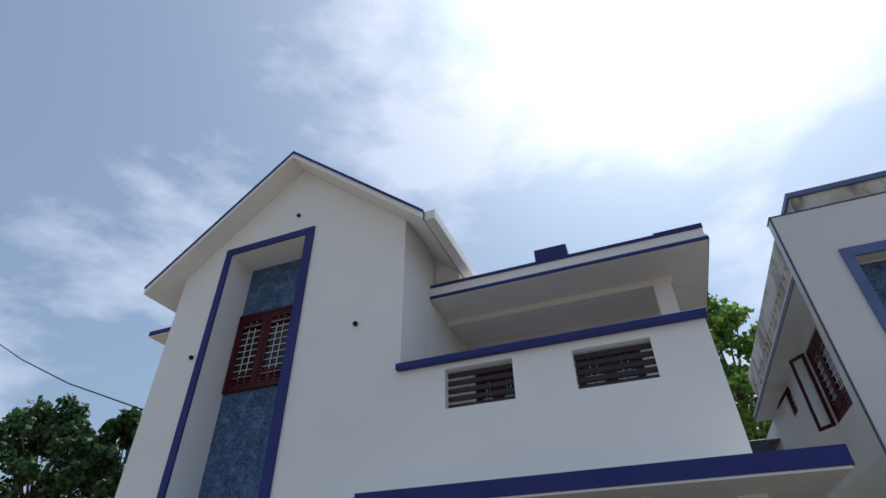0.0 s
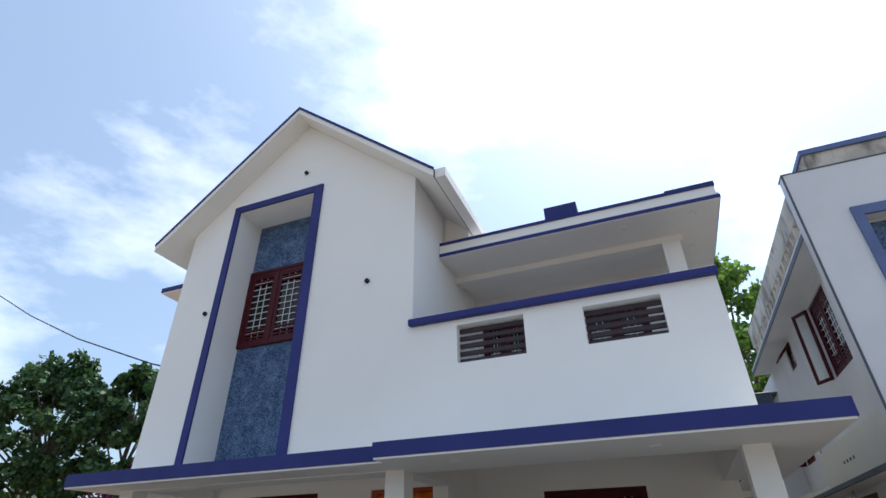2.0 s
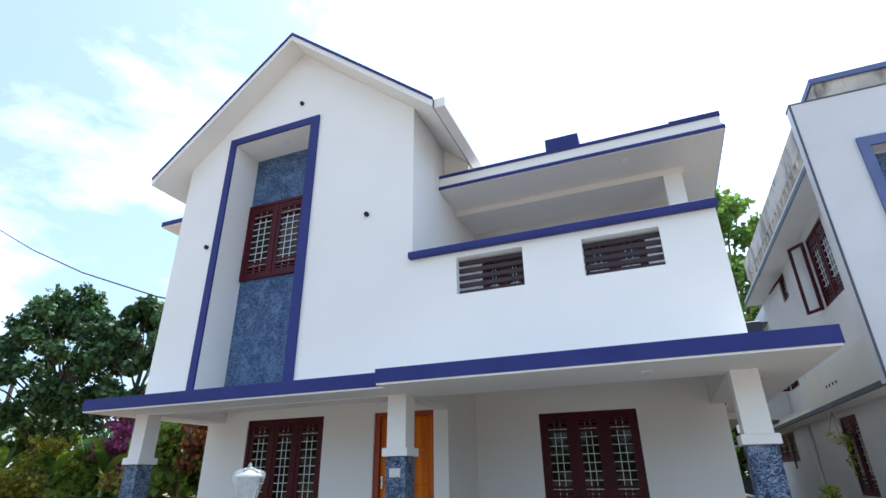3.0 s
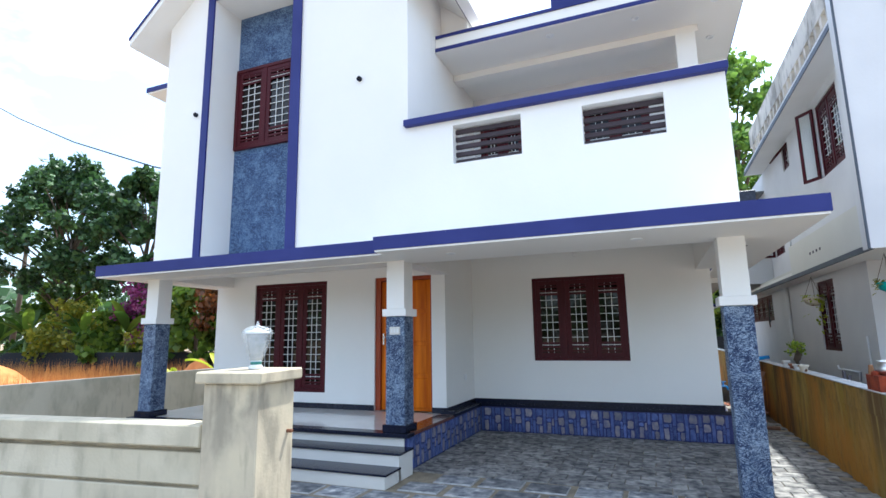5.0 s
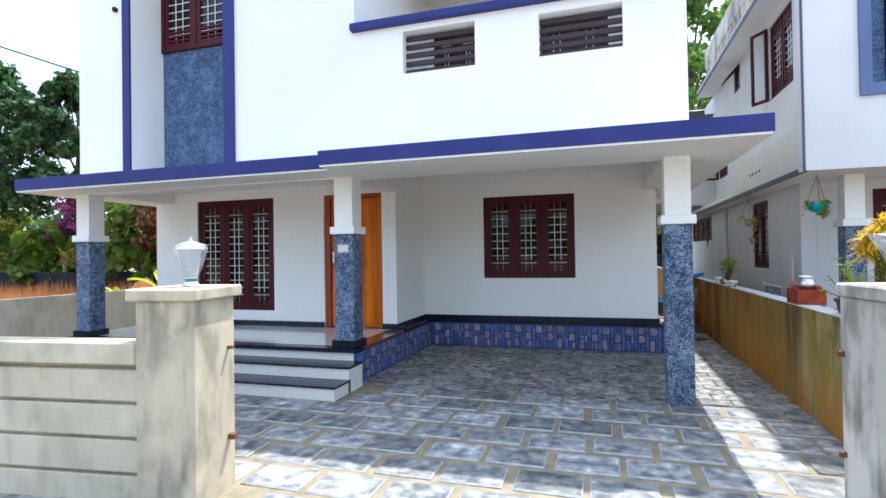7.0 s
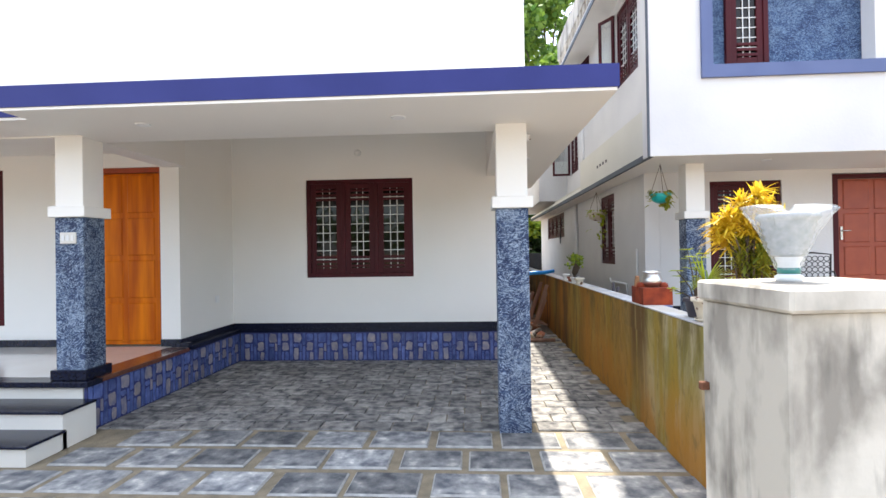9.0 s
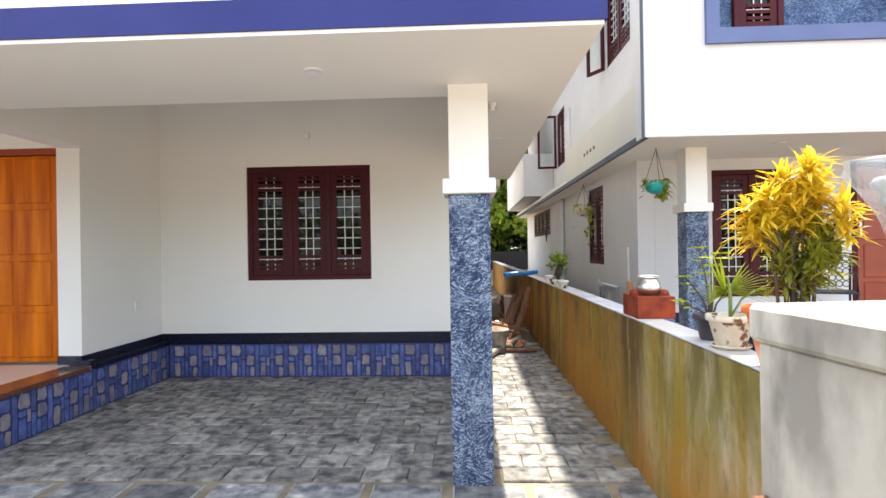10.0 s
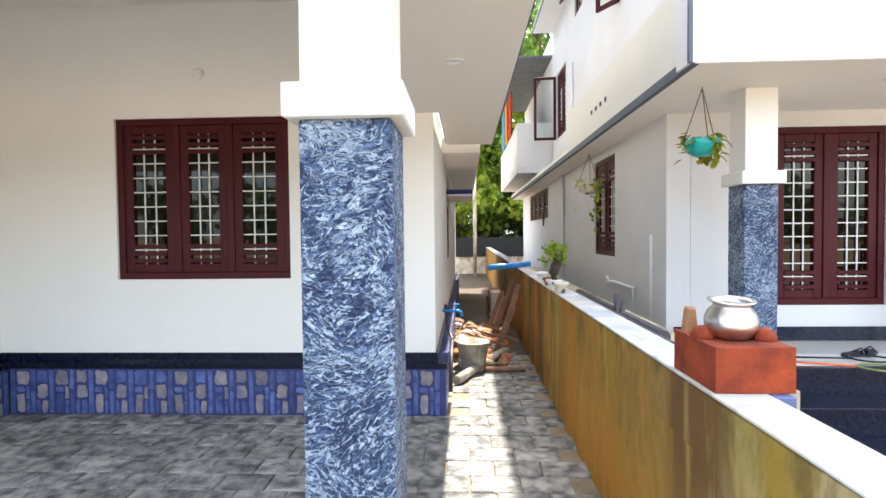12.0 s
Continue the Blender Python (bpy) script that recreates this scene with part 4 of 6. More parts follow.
frond_palm("young coconut palm behind the black fence", -26.5, 16.2, 2.2, 2, 10, 2.8)


def banana(label, x, y, h, seed, n=7, mat=LEAF2):
    rng = np.random.default_rng(seed)
    th = thing("banana_plant", label, "banana plant", (x, y, -0.05))
    bm = bmesh.new()
    tube(bm, [(0, 0, 0), (0, 0, h * 0.5)], 0.1, 8, 0.05)
    part("stem", bm, LIMESTEM, th)
    bm = bmesh.new()
    for k in range(n):
        a, up = 2 * math.pi * k / n + rng.random(), 0.7 + 0.6 * rng.random()
        prev = None
        for q in range(9):
            s = q / 8
            L = h * 0.75
            px, pz = L * s * math.cos(up), h * 0.5 + L * (s * math.sin(up) - 0.45 * s * s)
            w = 0.065 * h * math.sin(math.pi * min(1, 0.08 + 0.9 * s))
            row = [bm.verts.new((px * math.cos(a) - side * w * math.sin(a), px * math.sin(a) + side * w * math.cos(a), pz + (0.05 if side else 0))) for side in (-1, 0, 1)]
            if prev:
                bm.faces.new((prev[0], prev[1], row[1], row[0]))
                bm.faces.new((prev[1], prev[2], row[2], row[1]))
            prev = row
    part("leaves", bm, mat, th)


LIMESTEM = material("green_stem", (0.14, 0.22, 0.05), (0.25, 0.33, 0.09), 8, 0.6)
for k, (bx, by, bh) in enumerate(((-27.8, 15.6, 2.9), (-30.2, 15.8, 2.6), (-21.0, 15.7, 3.0), (-24.2, 15.9, 2.6))):
    banana("broad-leaved banana plant by the black fence", bx, by - 0.3, bh * 1.25, 40 + k, 9)
banana("low plant with broad pale leaves behind the boundary wall", -9.4, 9.1, 1.5, 50, mat=LIME)
banana("low broad-leaved weed in the dry field", -11.4, 9.6, 1.0, 51, mat=LIME)

# field: net fence, dry grass, earth mound
boxes("net_fence", NET, None, [(-44, 15.0, -0.06, -7.8, 15.04, 1.05)], kind="structure", label="black shade-net fence at the end of the field")
rng = np.random.default_rng(77)
n = 26000
gx, gy = rng.uniform(-36, -8.6, n), rng.uniform(6.0, 14.8, n)
hh = rng.uniform(0.2, 0.75, n) * (0.6 + 0.7 * np.abs(np.sin(gx * 0.9) * np.cos(gy * 0.7)))
dx, dy, w = rng.normal(0, 0.13, n), rng.normal(0, 0.13, n), rng.uniform(0.01, 0.028, n)
v = np.stack([np.stack([gx - w, gy, np.full(n, -0.06)], 1), np.stack([gx + w, gy, np.full(n, -0.06)], 1), np.stack([gx + dx, gy + dy, hh], 1)], 1).reshape(-1, 3)
tagged(cloud_part("dry_grass", v, np.arange(3 * n).reshape(-1, 3), DRY, None, "dry brown grass in the field", "stuff"), category="grass")
EARTH = material("orange_laterite_earth", (0.42, 0.13, 0.03), (0.60, 0.24, 0.07), 3, 0.95, bump=0.8)
for mx_, my_, mr in ((-17.4, 8.6, 2.6), (-13.8, 12.6, 1.2)):
    bm = bmesh.new()
    bmesh.ops.create_grid(bm, x_segments=24, y_segments=24, size=1)
    for q in bm.verts:
        d = min(1, q.co.length)
        q.co.z = 1.0 * (math.cos(math.pi * d) + 1) / 2 + 0.10 * noise.noise(q.co * 4) * (1 - d) - 0.03
        q.co.x *= mr
        q.co.y *= mr * 0.7
    ob = part("earth_mound", bm, EARTH, None, "heap of orange laterite earth in the dry field")
    tagged(ob, category="earth mound")
    ob.location = (mx_, my_, -0.06)
boxes("back_fence", NET, None, [(-2.0, 23.0, 0.62, 6.0, 23.03, 1.33)], kind="structure", label="black net above the back wall")
boxes("back_boundary_wall", PALE_CEMENT, None, [(-2.0, 23.035, -0.05, 6.0, 23.18, 0.66)], kind="structure", label="grey back boundary wall")
# far line of trees all round
rng = np.random.default_rng(5)
cs = []
for k in range(420):
    a = rng.uniform(0, 2 * math.pi)
    d = rng.uniform(58, 75)
    cs.append((d * math.cos(a), d * math.sin(a), rng.uniform(0.5, 7.0)))
v, f = leaf_cloud(cs, 45, 3.2, 1.1, rng)
tagged(cloud_part("far_trees", v, f, LEAF, None, "far line of trees round the place", "stuff"), category="trees")

# overhead cable
bm = bmesh.new()
tube(bm, [(-38.2, 16, 17.05), (-32, 16, 13.9), (-27, 16, 11.7), (-21.1, 16, 9.55), (-12, 16, 6.9)], 0.035, 6)
tagged(part("overhead_cable", bm, GRANITE, None, "black cable sagging overhead"), category="cable")

# ---- lamps on the gate pillars ----
WRAP = bpy.data.materials.new("thin_plastic_wrap")
WRAP.use_nodes = True
q = WRAP.node_tree.nodes["Principled BSDF"]
q.inputs["Base Color"].default_value, q.inputs["Roughness"].default_value = (0.66, 0.70, 0.72, 1), 0.18
q.inputs["Alpha"].default_value = 0.26
WHITEP = material("white_plastic", (0.75, 0.76, 0.76), (0.82, 0.82, 0.82), 8, 0.35)
RIBBED = material("ribbed_translucent_plastic", (0.24, 0.26, 0.27), (0.42, 0.44, 0.45), 30, 0.25)
TAPE = material("teal_tape", (0.02, 0.16, 0.14), (0.04, 0.22, 0.19), 8, 0.4)


def pillar_lamp(x, y, z, s, seed, label):
    th = thing("pillar_lamp", label, "lamp", (x, y, z), "gate pillar lamps")
    bm = bmesh.new()
    lathe(bm, [(0.045 * s, 0), (0.05 * s, 0.012 * s), (0.034 * s, 0.03 * s), (0.034 * s, 0.06 * s)], 20)
    part("lamp_base", bm, WHITEP, th, "white plastic base")
    bm = bmesh.new()
    lathe(bm, [(0.036 * s, 0.032 * s), (0.0365 * s, 0.052 * s)], 20)
    part("tape_band", bm, TAPE, th, "teal tape")
    bm = bmesh.new()
    lathe(bm, [(0.035 * s, 0.06 * s), (0.046 * s, 0.09 * s), (0.044 * s, 0.10 * s), (0.056 * s, 0.14 * s), (0.053 * s, 0.15 * s), (0.064 * s, 0.19 * s), (0.061 * s, 0.20 * s), (0.07 * s, 0.235 * s)], 24, close=False)
    part("inner_shade", bm, RIBBED, th, "ribbed translucent inner shade")
    bm = bmesh.new()
    lathe(bm, [(0.082 * s, 0.236 * s), (0.078 * s, 0.25 * s), (0.03 * s, 0.262 * s), (0.008 * s, 0.275 * s)], 24)
    part("lamp_cap", bm, WHITEP, th, "white lamp cap")
    rng = random.Random(seed)
    bm = bmesh.new()
    prof = [(0.038, 0.055), (0.052, 0.085), (0.074, 0.15), (0.094, 0.215), (0.099, 0.25), (0.085, 0.268), (0.05, 0.280), (0.014, 0.288), (0.006, 0.32)]
    n = 40
    loops = []
    for j, (r, zz) in enumerate(prof):
        loops.append([bm.verts.new((s * r * (1 + 0.05 * math.sin(7 * t + j * 0.4) + rng.uniform(-0.025, 0.025)) * math.cos(t), s * r * (1 + 0.05 * math.sin(7 * t + j * 0.4) + rng.uniform(-0.025, 0.025)) * math.sin(t), s * (zz + rng.uniform(-0.003, 0.003)))) for t in [2 * math.pi * i / n for i in range(n)]])
    for a, b in zip(loops, loops[1:]):
        for i in range(n):
            bm.faces.new((a[i], a[(i + 1) % n], b[(i + 1) % n], b[i])).smooth = True
    part("plastic_wrap", bm, WRAP, th, "crinkled clear plastic wrap")
    return th


pillar_lamp(-2.44, 2.49, 1.326, 1.0, 1, "small pillar lamp wrapped in clear plastic on the grey gate pillar")


def funnel_lamp(x, y, z):
    th = thing("pillar_lamp", "large funnel-shaped lamp wrapped in crinkled plastic on a gate pillar", "lamp", (x, y, z), "gate pillar lamps")
    bm = bmesh.new()
    lathe(bm, [(0.06, 0), (0.066, 0.02), (0.05, 0.028), (0.05, 0.07), (0.075, 0.12)], 24)
    part("lamp_base", bm, WHITEP, th, "white plastic base")
    bm = bmesh.new()
    lathe(bm, [(0.0525, 0.03), (0.0535, 0.055)], 24)
    part("tape_band", bm, TAPE, th, "teal tape")
    bm = bmesh.new()
    rings = []
    for k in range(6):
        zz = 0.10 + 0.028 * k
        rings += [(0.07 + 0.011 * k, zz), (0.085 + 0.011 * k, zz + 0.012)]
    lathe(bm, rings + [(0.15, 0.262), (0.14, 0.275)], 28)
    part("inner_shade", bm, RIBBED, th, "ribbed translucent inner shade")
    rng = random.Random(4)
    bm = bmesh.new()
    prof = [(0.055, 0.05), (0.07, 0.09), (0.10, 0.14), (0.125, 0.2), (0.165, 0.25), (0.20, 0.285), (0.14, 0.292), (0.03, 0.29)]
    n = 48
    loops = []
    for j, (r, zz) in enumerate(prof):
        loops.append([bm.verts.new((r * (1 + 0.08 * math.sin(7 * t + j) + rng.uniform(-0.05, 0.05)) * math.cos(t) * 1.08, r * (1 + rng.uniform(-0.06, 0.06)) * math.sin(t), zz + rng.uniform(-0.006, 0.006) + 0.02 * (j > 4) * math.cos(t * 2))) for t in [2 * math.pi * i / n for i in range(n)]])
    for a, b in zip(loops, loops[1:]):
        for i in range(n):
            bm.faces.new((a[i], a[(i + 1) % n], b[(i + 1) % n], b[i])).smooth = True
    bm.faces.new(loops[-1])
    th.scale = (0.67, 0.67, 0.86)
    part("plastic_wrap", bm, WRAP, th, "crinkled clear plastic wrap")


funnel_lamp(1.615, 3.11, 1.3105)

# ---- pots and plants on the boundary wall ----
ORANGE = material("orange_plastic", (0.75, 0.14, 0.02), (0.85, 0.20, 0.04), 3, 0.38)
CREAMPOT = material("peeling_cream_paint", (0.62, 0.56, 0.44), (0.70, 0.64, 0.52), 15, 0.7, c3=(0.17, 0.08, 0.04), mid=0.44, spread=0.10, bump=0.3)
DARKPOT = material("dark_grey_plastic", (0.04, 0.035, 0.045), (0.07, 0.06, 0.075), 6, 0.5)
SOIL = material("brown_soil", (0.10, 0.05, 0.025), (0.20, 0.11, 0.06), 25, 0.95, bump=0.8)
CLAY = material("red_clay", (0.15, 0.018, 0.005), (0.33, 0.048, 0.010), 9, 0.85, bump=0.4, detail=10, spread=0.16)
PALECLAY = material("pale_brown_clay", (0.30, 0.14, 0.06), (0.42, 0.22, 0.11), 9, 0.85, bump=0.3)
ALU = material("dull_aluminium", (0.62, 0.62, 0.62), (0.78, 0.78, 0.78), 18, 0.3, 1.0, bump=0.08)
BLUEPL = material("bright_blue_plastic", (0.01, 0.22, 0.62), (0.02, 0.30, 0.75), 6, 0.4)
TEAL = material("teal_plastic", (0.0, 0.34, 0.33), (0.01, 0.42, 0.40), 4, 0.35)
WOOD = material("weathered_wood", (0.16, 0.08, 0.05), (0.32, 0.18, 0.12), 9, 0.85, stretch=(1, 1, 0.3), bump=0.4)
BRICK = material("red_brick", (0.30, 0.10, 0.06), (0.42, 0.18, 0.11), 14, 0.9, bump=0.5, vary=0.3)


def pot(name, label, x, y, z, r0, r1, h, mat, saucer=False, lip=0.012):
    th = thing(name, label, "flower pot", (x, y, z))
    bm = bmesh.new()
    lathe(bm, [(r0 * 0.94, 0.0), (r0, 0.006), (r1, h - 0.025), (r1 + lip, h - 0.025), (r1 + lip, h), (r1 - 0.006, h), (r1 - 0.012, h - 0.04), (0.01, h - 0.038)], 32)
    part("pot_body", bm, mat, th)
    bm = bmesh.new()
    lathe(bm, [(r1 - 0.014, h - 0.037), (r1 * 0.5, h - 0.028), (0.01, h - 0.022)], 20)
    part("soil", bm, SOIL, th, "brown soil")
    if saucer:
        bm = bmesh.new()
        lathe(bm, [(r0 * 1.1, -0.001), (r0 * 1.35, 0.012), (r0 * 1.35, 0.018), (r0 * 1.02, 0.009)], 32)
        part("saucer", bm, mat, th)
    return th


def strap(bm, base, direction, length, width, droop, n=5):
    """A long leaf that arches over, folded along its middle."""
    d = Vector(direction).normalized()
    side = d.cross(Vector((0, 0, 1)))
    side = side.normalized() if side.length > 0.05 else Vector((1, 0, 0))
    prev = None
    for i in range(n + 1):
        s = i / n
        p = Vector(base) + d * length * s + Vector((0, 0, -droop * length * s * s))
        w = width * math.sin(math.pi * (0.12 + 0.86 * s)) if i < n else 0.0008
        row = [bm.verts.new(p - side * w), bm.verts.new(p + Vector((0, 0, -w * 0.4))), bm.verts.new(p + side * w)]
        if prev:
            bm.faces.new((prev[0], prev[1], row[1], row[0]))
            bm.faces.new((prev[1], prev[2], row[2], row[1]))
        prev = row


def croton(x, y, z):
    th = thing("croton_plant", "tall croton plant with narrow yellow leaves growing in an orange pot", "plant", (x, y, z))
    rng = random.Random(12)
    y_bm, o_bm = bmesh.new(), bmesh.new()
    heads = [(-0.17, 0.0, 0.62), (-0.05, 0.03, 0.72), (0.08, -0.02, 0.80), (0.18, 0.04, 0.70), (-0.12, 0.1, 0.52), (0.14, 0.1, 0.55), (0.02, 0.0, 0.60), (0.24, -0.05, 0.56), (-0.24, 0.04, 0.55)]
    low = [(-0.04, 0.02, 0.30), (0.06, -0.04, 0.36), (0.14, 0.04, 0.28), (-0.02, 0.05, 0.42), (0.2, 0.02, 0.40), (0.05, 0.02, 0.22), (0.1, 0.0, 0.46)]
    heads, low = [(a * 0.60, b * 0.9, c * 0.66) for a, b, c in heads], [(a * 0.75, b, c * 0.62) for a, b, c in low]
    for hx, hy, hz in heads + low:
        bx, by = 0.25 * hx + rng.uniform(-0.03, 0.03), 0.25 * hy
        bm = bmesh.new()
        tube(bm, [(bx, by, -0.03), (bx * 1.3, by, hz * 0.5), (hx, hy, hz)], 0.007, 5, 0.004)
        part("stem", bm, BARK, th)
    for heads_, bm, cnt, L in ((heads, y_bm, 150, 0.098), (low, o_bm, 110, 0.088)):
        for hx, hy, hz in heads_:
            for k in range(cnt):
                a, e = rng.uniform(0, 2 * math.pi), rng.uniform(-0.45, 1.45)
                zz = hz + rng.uniform(-0.10, 0.04)
                strap(bm, (hx + rng.uniform(-0.02, 0.02), hy + rng.uniform(-0.02, 0.02), zz), (math.cos(a) * math.cos(e), math.sin(a) * math.cos(e), math.sin(e)), L * rng.uniform(0.7, 1.15), rng.uniform(0.005, 0.009), rng.uniform(0.05, 0.45), 4)
    part("upper_leaves", y_bm, YELLOW, th, "bright yellow narrow leaves")
    part("lower_leaves", o_bm, OLIVE, th, "olive green narrow leaves")


pot("flower_pot", "large orange plastic pot holding the croton", 1.985, 4.15, 0.973, 0.098, 0.140, 0.225, ORANGE, lip=0.015)
croton(2.04, 4.20, 1.18)
pot("flower_pot", "cream pot with peeling paint and a saucer", 1.968, 4.54, 0.973, 0.062, 0.090, 0.148, CREAMPOT, True)
pot("flower_pot", "dark grey plastic pot with a leafy shrub", 1.98, 4.755, 0.973, 0.05, 0.068, 0.125, DARKPOT)


def palmlet(x, y, z):
    th = thing("fan_palm_seedling", "young palm with a pale green fan leaf in a cream pot", "plant", (x, y, z))
    bm = bmesh.new()
    rng = random.Random(3)
    tube(bm, [(0, 0, -0.02), (0.0, 0, 0.12), (-0.01, 0.0, 0.20)], 0.009, 6, 0.006)
    tube(bm, [(0.0, 0, 0.02), (0.05, 0, 0.10), (0.10, -0.02, 0.14)], 0.005, 5)
    part("stem", bm, LIMESTEM, th)

    def leaf(base, way, length, width, droop):
        bm = bmesh.new()
        strap(bm, base, way, length, width, droop, 6)
        part("leaf", bm, LIME, th)

    for k in range(15):
        a = -0.18 + 1.25 * k / 14
        leaf((-0.01, 0, 0.13), (math.cos(a) * 1.1, -0.22 + 0.03 * k, math.sin(a)), 0.185 + 0.015 * math.sin(k), 0.0062, 0.16)
    for k in range(8):
        a = math.pi + 0.4 - 0.9 * k / 7
        leaf((-0.01, 0, 0.14), (math.cos(a), -0.1, math.sin(a)), 0.11, 0.011, 0.25)
    for k in range(3):
        leaf((-0.02, 0, 0.12), (-0.45 + 0.16 * k, 0.05 - 0.03 * k, 1.0), 0.21 - 0.02 * k, 0.015, -0.02)
    for k, a in enumerate((0.3, 2.6, 1.4)):
        leaf((-0.065, 0.01, 0.285), (math.cos(a), -0.1, 0.45 * math.sin(a)), 0.085, 0.012, 0.2)
    for k in range(8):
        leaf((0.10, -0.02, 0.14), (0.6 + 0.1 * k, -0.2, 0.5 - 0.15 * k), 0.08, 0.005, 0.3)


palmlet(1.968, 4.54, 1.09)
th = thing("potted_shrub", "small shrub with lime green leaves in a dark pot", "plant", (1.98, 4.755, 1.062))
tips = [(-0.05, 0.0, 0.36), (0.06, 0.02, 0.33), (-0.12, 0.0, 0.22), (-0.15, 0.0, 0.10), (0.02, 0.03, 0.27), (0.10, 0, 0.17)]
for t_ in tips:
    bm = bmesh.new()
    tube(bm, [(0, 0, -0.01), (t_[0] * 0.3, 0, t_[2] * 0.5), t_], 0.006, 5, 0.003)
    part("stem", bm, BARK, th)
bm = bmesh.new()
rr = random.Random(8)
for t_ in tips:
    for k in range(12):
        a = 2 * math.pi * k / 7 + rr.random()
        strap(bm, t_ if k < 7 else tuple(q * (0.66 if k % 2 else 0.82) for q in t_), (math.cos(a), math.sin(a), 0.25 + 0.3 * rr.random()), 0.062 * rr.uniform(0.6, 1.2), 0.013, 0.35)
part("leaves", bm, LIME, th)

# clay stove and pot
sv = thing("clay_stove", "square red clay stove block on the boundary wall", "stove", (1.878, 5.508, 0.973))
bm = bmesh.new()
bmesh.ops.create_grid(bm, x_segments=10, y_segments=10, size=0.5)
for q in list(bm.verts):
    q.co = Vector((0.118 + q.co.x * 0.236, 0.155 + q.co.y * 0.31, 0.138 + 0.002 * noise.noise(q.co * 9)))
ret = bmesh.ops.extrude_face_region(bm, geom=bm.faces[:])
for q in ret["geom"]:
    if isinstance(q, bmesh.types.BMVert):
        q.co.z = 0.0
for q in bm.verts:
    q.co.x += 0.003 * noise.noise(q.co * 17 + Vector((3, 0, 0)))
    q.co.y += 0.003 * noise.noise(q.co * 15)
bmesh.ops.recalc_face_normals(bm, faces=bm.faces[:])
part("stove_body", bm, CLAY, sv)
for px_, py_, kk in ((0.030, 0.155, 1.0), (0.206, 0.115, 1.0), (0.14, 0.28, 0.9)):
    bm = bmesh.new()
    lathe(bm, [(0.034 * kk, 0.130), (0.036 * kk, 0.15), (0.029 * kk, 0.168), (0.012, 0.178)], 14, px_, py_)
    part("rest_knob", bm, CLAY, sv)
for px_, tw in ((0.035, 0.045), (0.205, 0.05)):
    bm = bmesh.new()
    box(bm, px_ - tw / 2, 0.24, 0.13, px_ + tw / 2, 0.285, 0.225, 0.006)
    for q in bm.verts:
        if q.co.z > 0.2:
            q.co.x = px_ + (q.co.x - px_) * 0.6
    part("rear_support", bm, PALECLAY, sv, "pale brown clay support")
bm = bmesh.new()
pv = [(0.045, 0.0), (0.075, 0.01), (0.098, 0.045), (0.10, 0.07), (0.088, 0.10), (0.07, 0.118), (0.066, 0.128), (0.088, 0.138), (0.09, 0.143), (0.084, 0.145), (0.062, 0.13), (0.08, 0.1), (0.09, 0.07), (0.07, 0.02), (0.01, 0.012)]
lathe(bm, [(r_ * 0.80, z_ * 0.88) for r_, z_ in pv], 40)
for q in bm.faces:
    q.smooth = True
ob = part("cooking_pot", bm, ALU, None, "round aluminium cooking pot standing on the clay stove")
tagged(ob, category="cooking pot")
ob.matrix_world = pose(1.993, 5.655, 1.113, 5, 0, 0)
boxes("wall_pad", SLATE, None, [(2.037, 5.48, 0.80, 2.10, 5.90, 0.971)], 0.004, kind="structure", label="grey masonry pad beside the wall")

# bonsai and small pots farther along
pot("flower_pot", "small white ceramic pot with a bushy plant", 1.90, 8.45, 0.973, 0.04, 0.058, 0.085, WHITEP)
pot("flower_pot", "small white plastic pot", 1.90, 8.16, 0.973, 0.04, 0.055, 0.09, CREAMPOT)
pot("flower_pot", "tiny white cup pot", 1.90, 9.15, 0.973, 0.034, 0.045, 0.10, WHITEP)
pot("flower_pot", "little red clay pot on the wall", 1.91, 8.82, 0.973, 0.035, 0.045, 0.07, BRICK)
tree("small leafy bonsai in a white pot on the wall", 1.90, 8.45, 0.34, 0.11, 31, mat=LIMELEAF, clumps=24, per=10, leaf=0.04, low=0.5, z=1.04, lean=0.02, cat="potted plant")
bm = bmesh.new()
tube(bm, [(1.45, 11.17, 0.985), (1.62, 11.22, 1.0), (1.85, 11.28, 1.005), (2.05, 11.32, 1.03)], 0.042, 10, 0.035)
tagged(part("blue_sheet_roll", bm, BLUEPL, None, "rolled bright blue plastic sheet lying across the wall"), category="plastic sheet")


